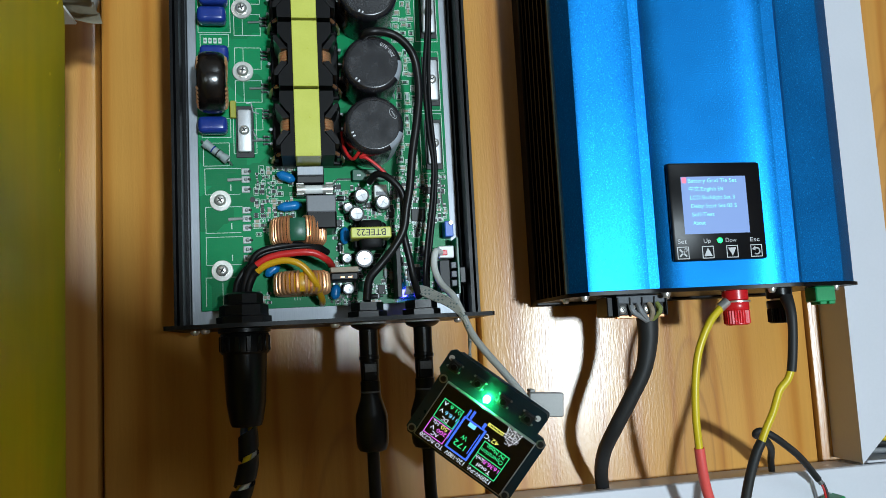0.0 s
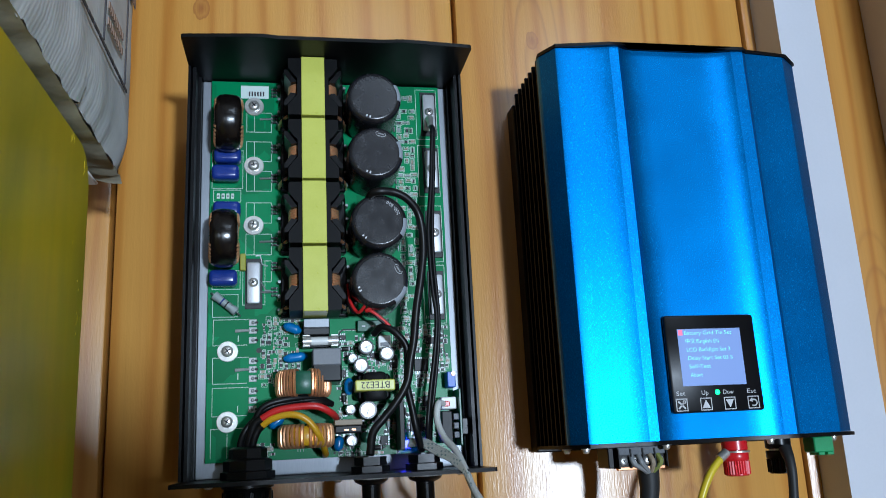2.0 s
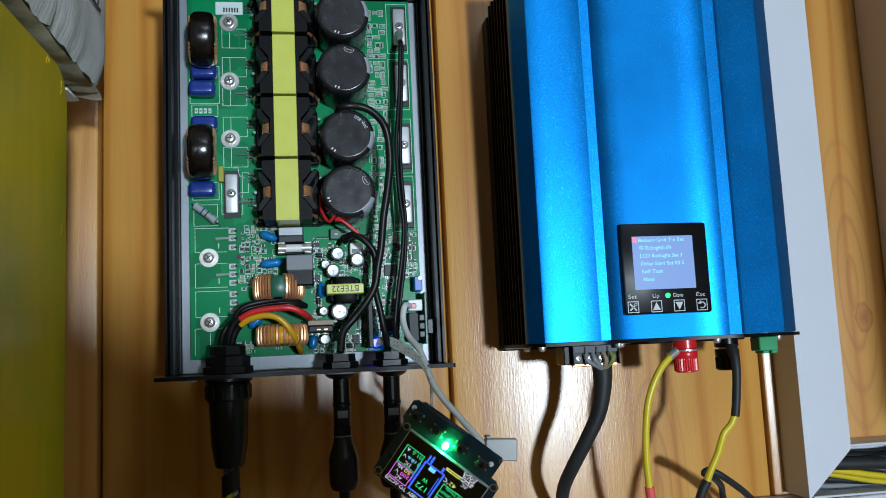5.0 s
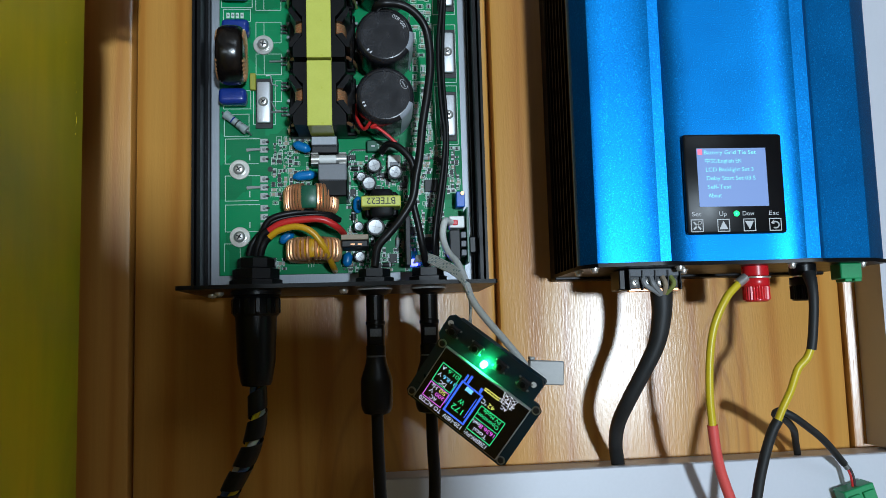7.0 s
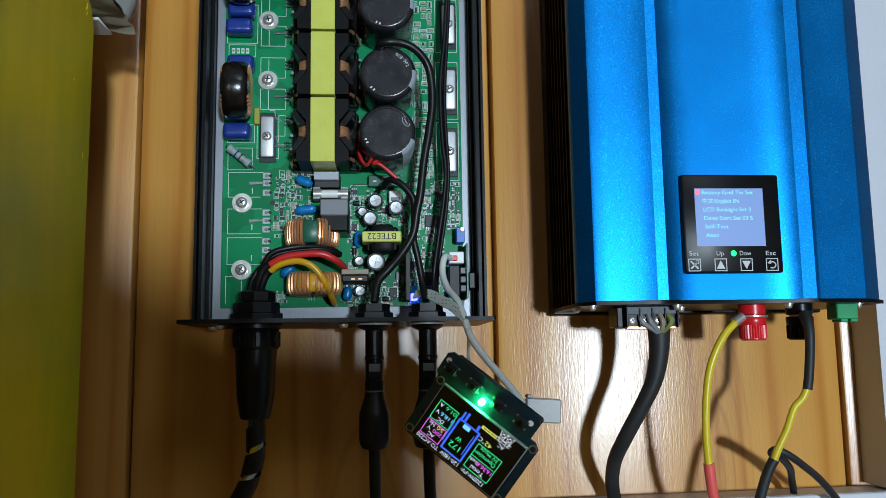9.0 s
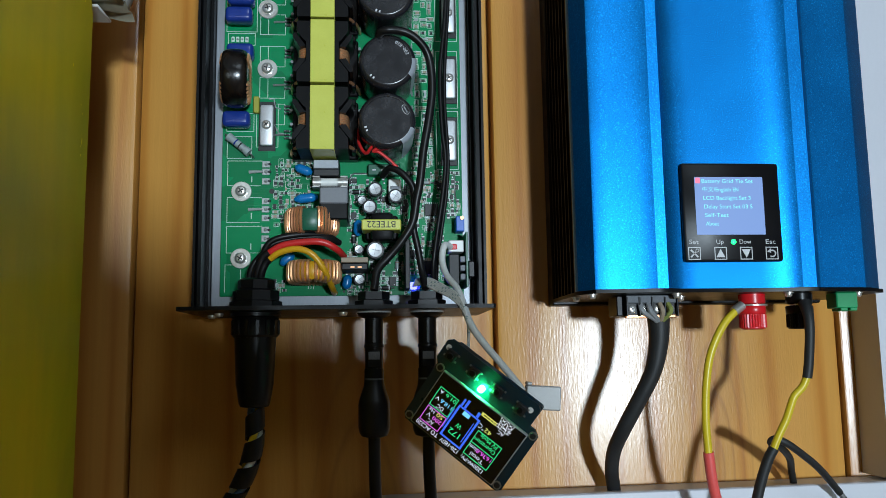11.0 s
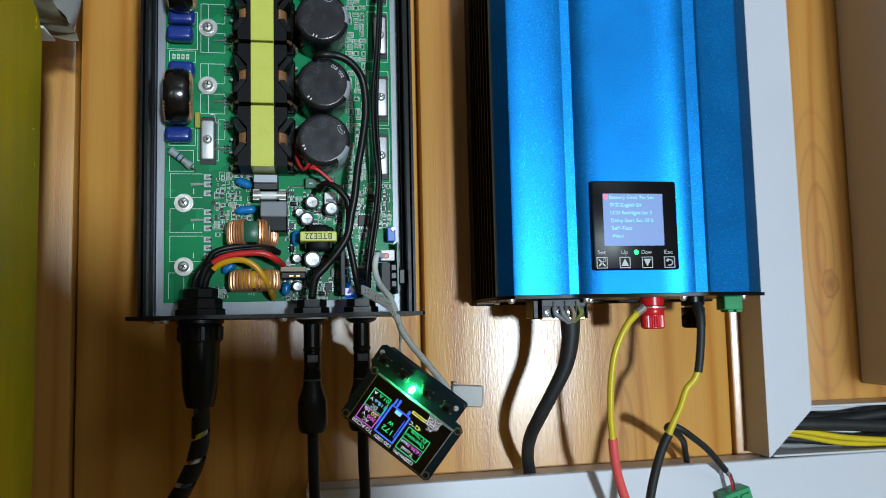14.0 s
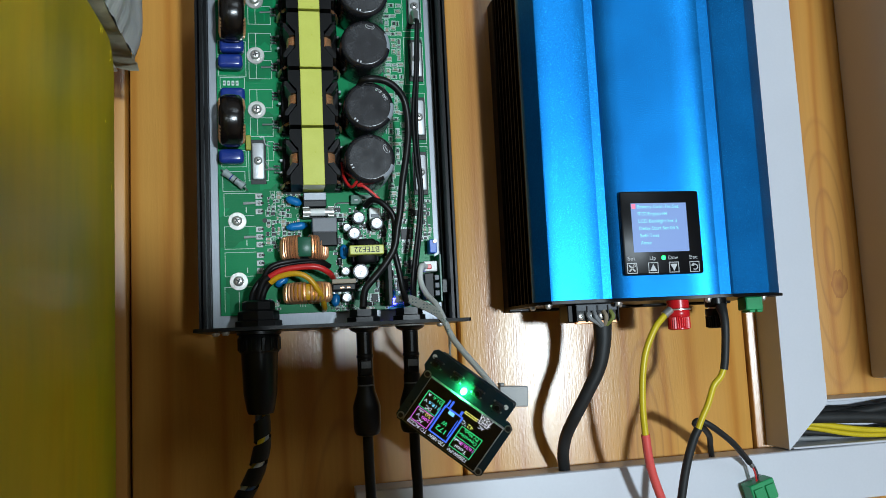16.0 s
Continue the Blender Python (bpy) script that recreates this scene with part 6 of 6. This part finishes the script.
shown("\u00b0C", -0.0064, -0.0012, 0.0032, "t_white", 0.0032)
for u in (-0.0028, 0.0086):
    bar(u, -0.0015, u + 0.0010, 0.0158, "t_blue")
    bar(u + 0.0016, 0.0010, u + 0.0020, 0.0125, "t_blue")
bar(-0.0028, 0.0150, 0.0096, 0.0158, "t_blue"), bar(-0.0028, -0.0022, 0.0096, -0.0014, "t_blue")
bar(0.0022, -0.0012, 0.0060, 0.0010, "t_cyan"), bar(0.0060, -0.0068, 0.0072, -0.0024, "t_blue"), bar(0.0080, -0.0062, 0.0090, -0.0024, "t_blue"), bar(-0.0012, -0.0050, 0.0002, -0.0024, "t_blue")
shown("172", 0.0010, 0.0096, 0.0042, "t_green", 0.0062)
shown("W", 0.0026, 0.0056, 0.0036, "t_green", 0.0030)
ring_box(0.0108, 0.0076, 0.0218, 0.0160, "t_magenta")
shown("AC", 0.0145, 0.0132, 0.0028, "t_white", 0.0036)
shown("200", 0.0116, 0.0106, 0.0028, "t_magenta", 0.0050), shown("V", 0.0180, 0.0106, 0.0028, "t_white", 0.0020)
shown("50", 0.0122, 0.0080, 0.0028, "t_yellow", 0.0036), shown("Hz", 0.0172, 0.0080, 0.0028, "t_white", 0.0032)
ring_box(0.0108, -0.0036, 0.0218, 0.0070, "t_green")
shown("DC", 0.0145, 0.0044, 0.0028, "t_white", 0.0036)
shown("118.6", 0.0114, 0.0012, 0.0028, "t_cyan", 0.0066), shown("V", 0.0188, 0.0012, 0.0028, "t_white", 0.0020)
shown("01.6", 0.0114, -0.0026, 0.0028, "t_green", 0.0060), shown("A", 0.0188, -0.0026, 0.0028, "t_white", 0.0020)
shown("AC", -0.0155, -0.0042, 0.0026, "t_white", 0.0034)

def stroke(u0, v0, u1, v1, material="t_white"):
    bd.tube([D @ Vector((u0, v0, T)), D @ Vector((u1, v1, T))], 0.00013, material, 4, 1)


for u in (-0.0156, -0.0118):
    for s in (-1, 1):
        stroke(u + s * 0.0019, -0.0104, u + s * 0.0004, -0.0046), stroke(u + s * 0.0014, -0.0085, u - s * 0.0010, -0.0070), stroke(u + s * 0.0019, -0.0104, u - s * 0.0014, -0.0085)
        stroke(u + s * 0.0022, -0.0066, u + s * 0.0004, -0.0058)
    stroke(u - 0.0022, -0.0066, u + 0.0022, -0.0066), stroke(u - 0.0018, -0.0052, u + 0.0018, -0.0052)
ring_box(-0.0098, -0.0064, -0.0014, -0.0048, "t_yellow", 0.0004)
for k in range(4):
    bar(-0.0088 + 0.0020 * k, -0.0058, -0.0080 + 0.0020 * k, -0.0054, "t_yellow")
part("tower_sign", bd, glass, "white sign of two lattice towers")["kind"] = "stuff"
for k, u in enumerate((0.0262, 0.0128, -0.0012, -0.0146)):
    bd = Build()
    m = D @ Matrix.Translation((u, -0.0182, 0))
    bd.box((-0.0027, -0.0027, 0), (0.0027, 0.0027, 0.0024), "chip", 0.0004, m)
    bd.lathe([(0.0016, 0.0022), (0.0016, 0.0036), (0.0013, 0.0039)], "plastic", m, 16)
    for a in (-1, 1):
        for b in (-1, 1):
            bd.box((a * 0.0026, b * 0.0018 - 0.0005, 0), (a * 0.0037, b * 0.0018 + 0.0005, 0.0008), "solder", 0.0002, m)
    part("push_button", bd, mod, "black push button")
bd = Build()
bd.lathe([(0.0015, 0), (0.0015, 0.0022), (0.0011, 0.0030), (0.0004, 0.0033)], "led_green", D @ Matrix.Translation((0.0055, -0.0142, 0.0002)), 14)
part("green_led", bd, mod, "bright green lamp")
bd = Build()
bd.box((-0.0225, -0.0240, -0.0080), (0.0280, -0.0120, -0.0017), "pcb_blue", 0.001, D)
part("back_part", bd, mod)

sock = Build()
sock.box((-0.0085, -0.0030, -0.0058), (0.0085, 0.0030, 0.0058), "milky", 0.0006, Matrix.Translation((0.0052, -0.1050, 1.3368)) @ Matrix.Rotation(radians(4), 4, "Y"))
sock.box((-0.0085, -0.0038, 0.0058), (-0.0060, 0.0030, 0.0074), "milky", 0.0004, Matrix.Translation((0.0052, -0.1050, 1.3368)) @ Matrix.Rotation(radians(4), 4, "Y"))
plug = thing("wire_plug", (0.0052, -0.1050, 1.331), "milky plastic plug on the white wires behind the display", "plug")
part("housing", sock, plug)

ribbon = thing("flat_cable", (-0.032, -0.10, 1.362), "grey twisted ribbon cable from the board to the display", "cable")
bd = Build()
R0 = [(-0.0550, -0.0650, 1.3970), (-0.0490, -0.0740, 1.3968), (-0.0430, -0.0860, 1.3925), (-0.0375, -0.0980, 1.3880), (-0.0335, -0.1060, 1.3820), (-0.0310, -0.1080, 1.3740), (-0.0308, -0.1070, 1.3660), (-0.0315, -0.1080, 1.3590)]
for k in range(6):
    bd = Build()
    o = (k - 2.5) * 0.0008
    bd.tube([(x + o * (0.4 + 0.5 * math.sin(i * 0.9)), y + o * 0.35 * math.cos(i), z + o * (0.9 - 0.1 * i)) for i, (x, y, z) in enumerate(R0)], 0.00060, "white_wire", 8, 6)
    part("strand", bd, ribbon)
ticks = Build()
for k in range(6):
    o = (k - 2.5) * 0.0008
    line_pts = smooth_line([(x + o * (0.4 + 0.5 * math.sin(i * 0.9)), y + o * 0.35 * math.cos(i), z + o * (0.9 - 0.1 * i)) for i, (x, y, z) in enumerate(R0)], 6)
    for i in range(3 + k % 3, len(line_pts) - 2, 5):
        ticks.tube([line_pts[i], line_pts[i].lerp(line_pts[i + 1], 0.55)], 0.00066, "resistor_dark", 8, 1)
part("print_mark", ticks, ribbon, "small grey-green print marks")["kind"] = "stuff"
white = thing("white_cable", (-0.005, -0.106, 1.340), "soft white round cable from the red socket to the milky plug", "cable")
part("sheath", Build().tube([(-0.0350, -0.0620, 1.4170), (-0.0390, -0.0700, 1.4165), (-0.0405, -0.0730, 1.4080), (-0.0385, -0.0800, 1.3990), (-0.0345, -0.0900, 1.3920), (-0.0320, -0.0990, 1.3830), (-0.0300, -0.1080, 1.3735), (-0.0250, -0.1110, 1.3650), (-0.0160, -0.1110, 1.3540), (-0.0085, -0.1090, 1.3450), (-0.0050, -0.1070, 1.3405)], 0.0018, "white_wire", 12, 7), white)
part("core", Build().tube([(-0.0052, -0.1072, 1.3408), (-0.0038, -0.1068, 1.3395), (-0.0024, -0.1060, 1.3385)], 0.0008, "red_wire", 8, 3), white, "red core")
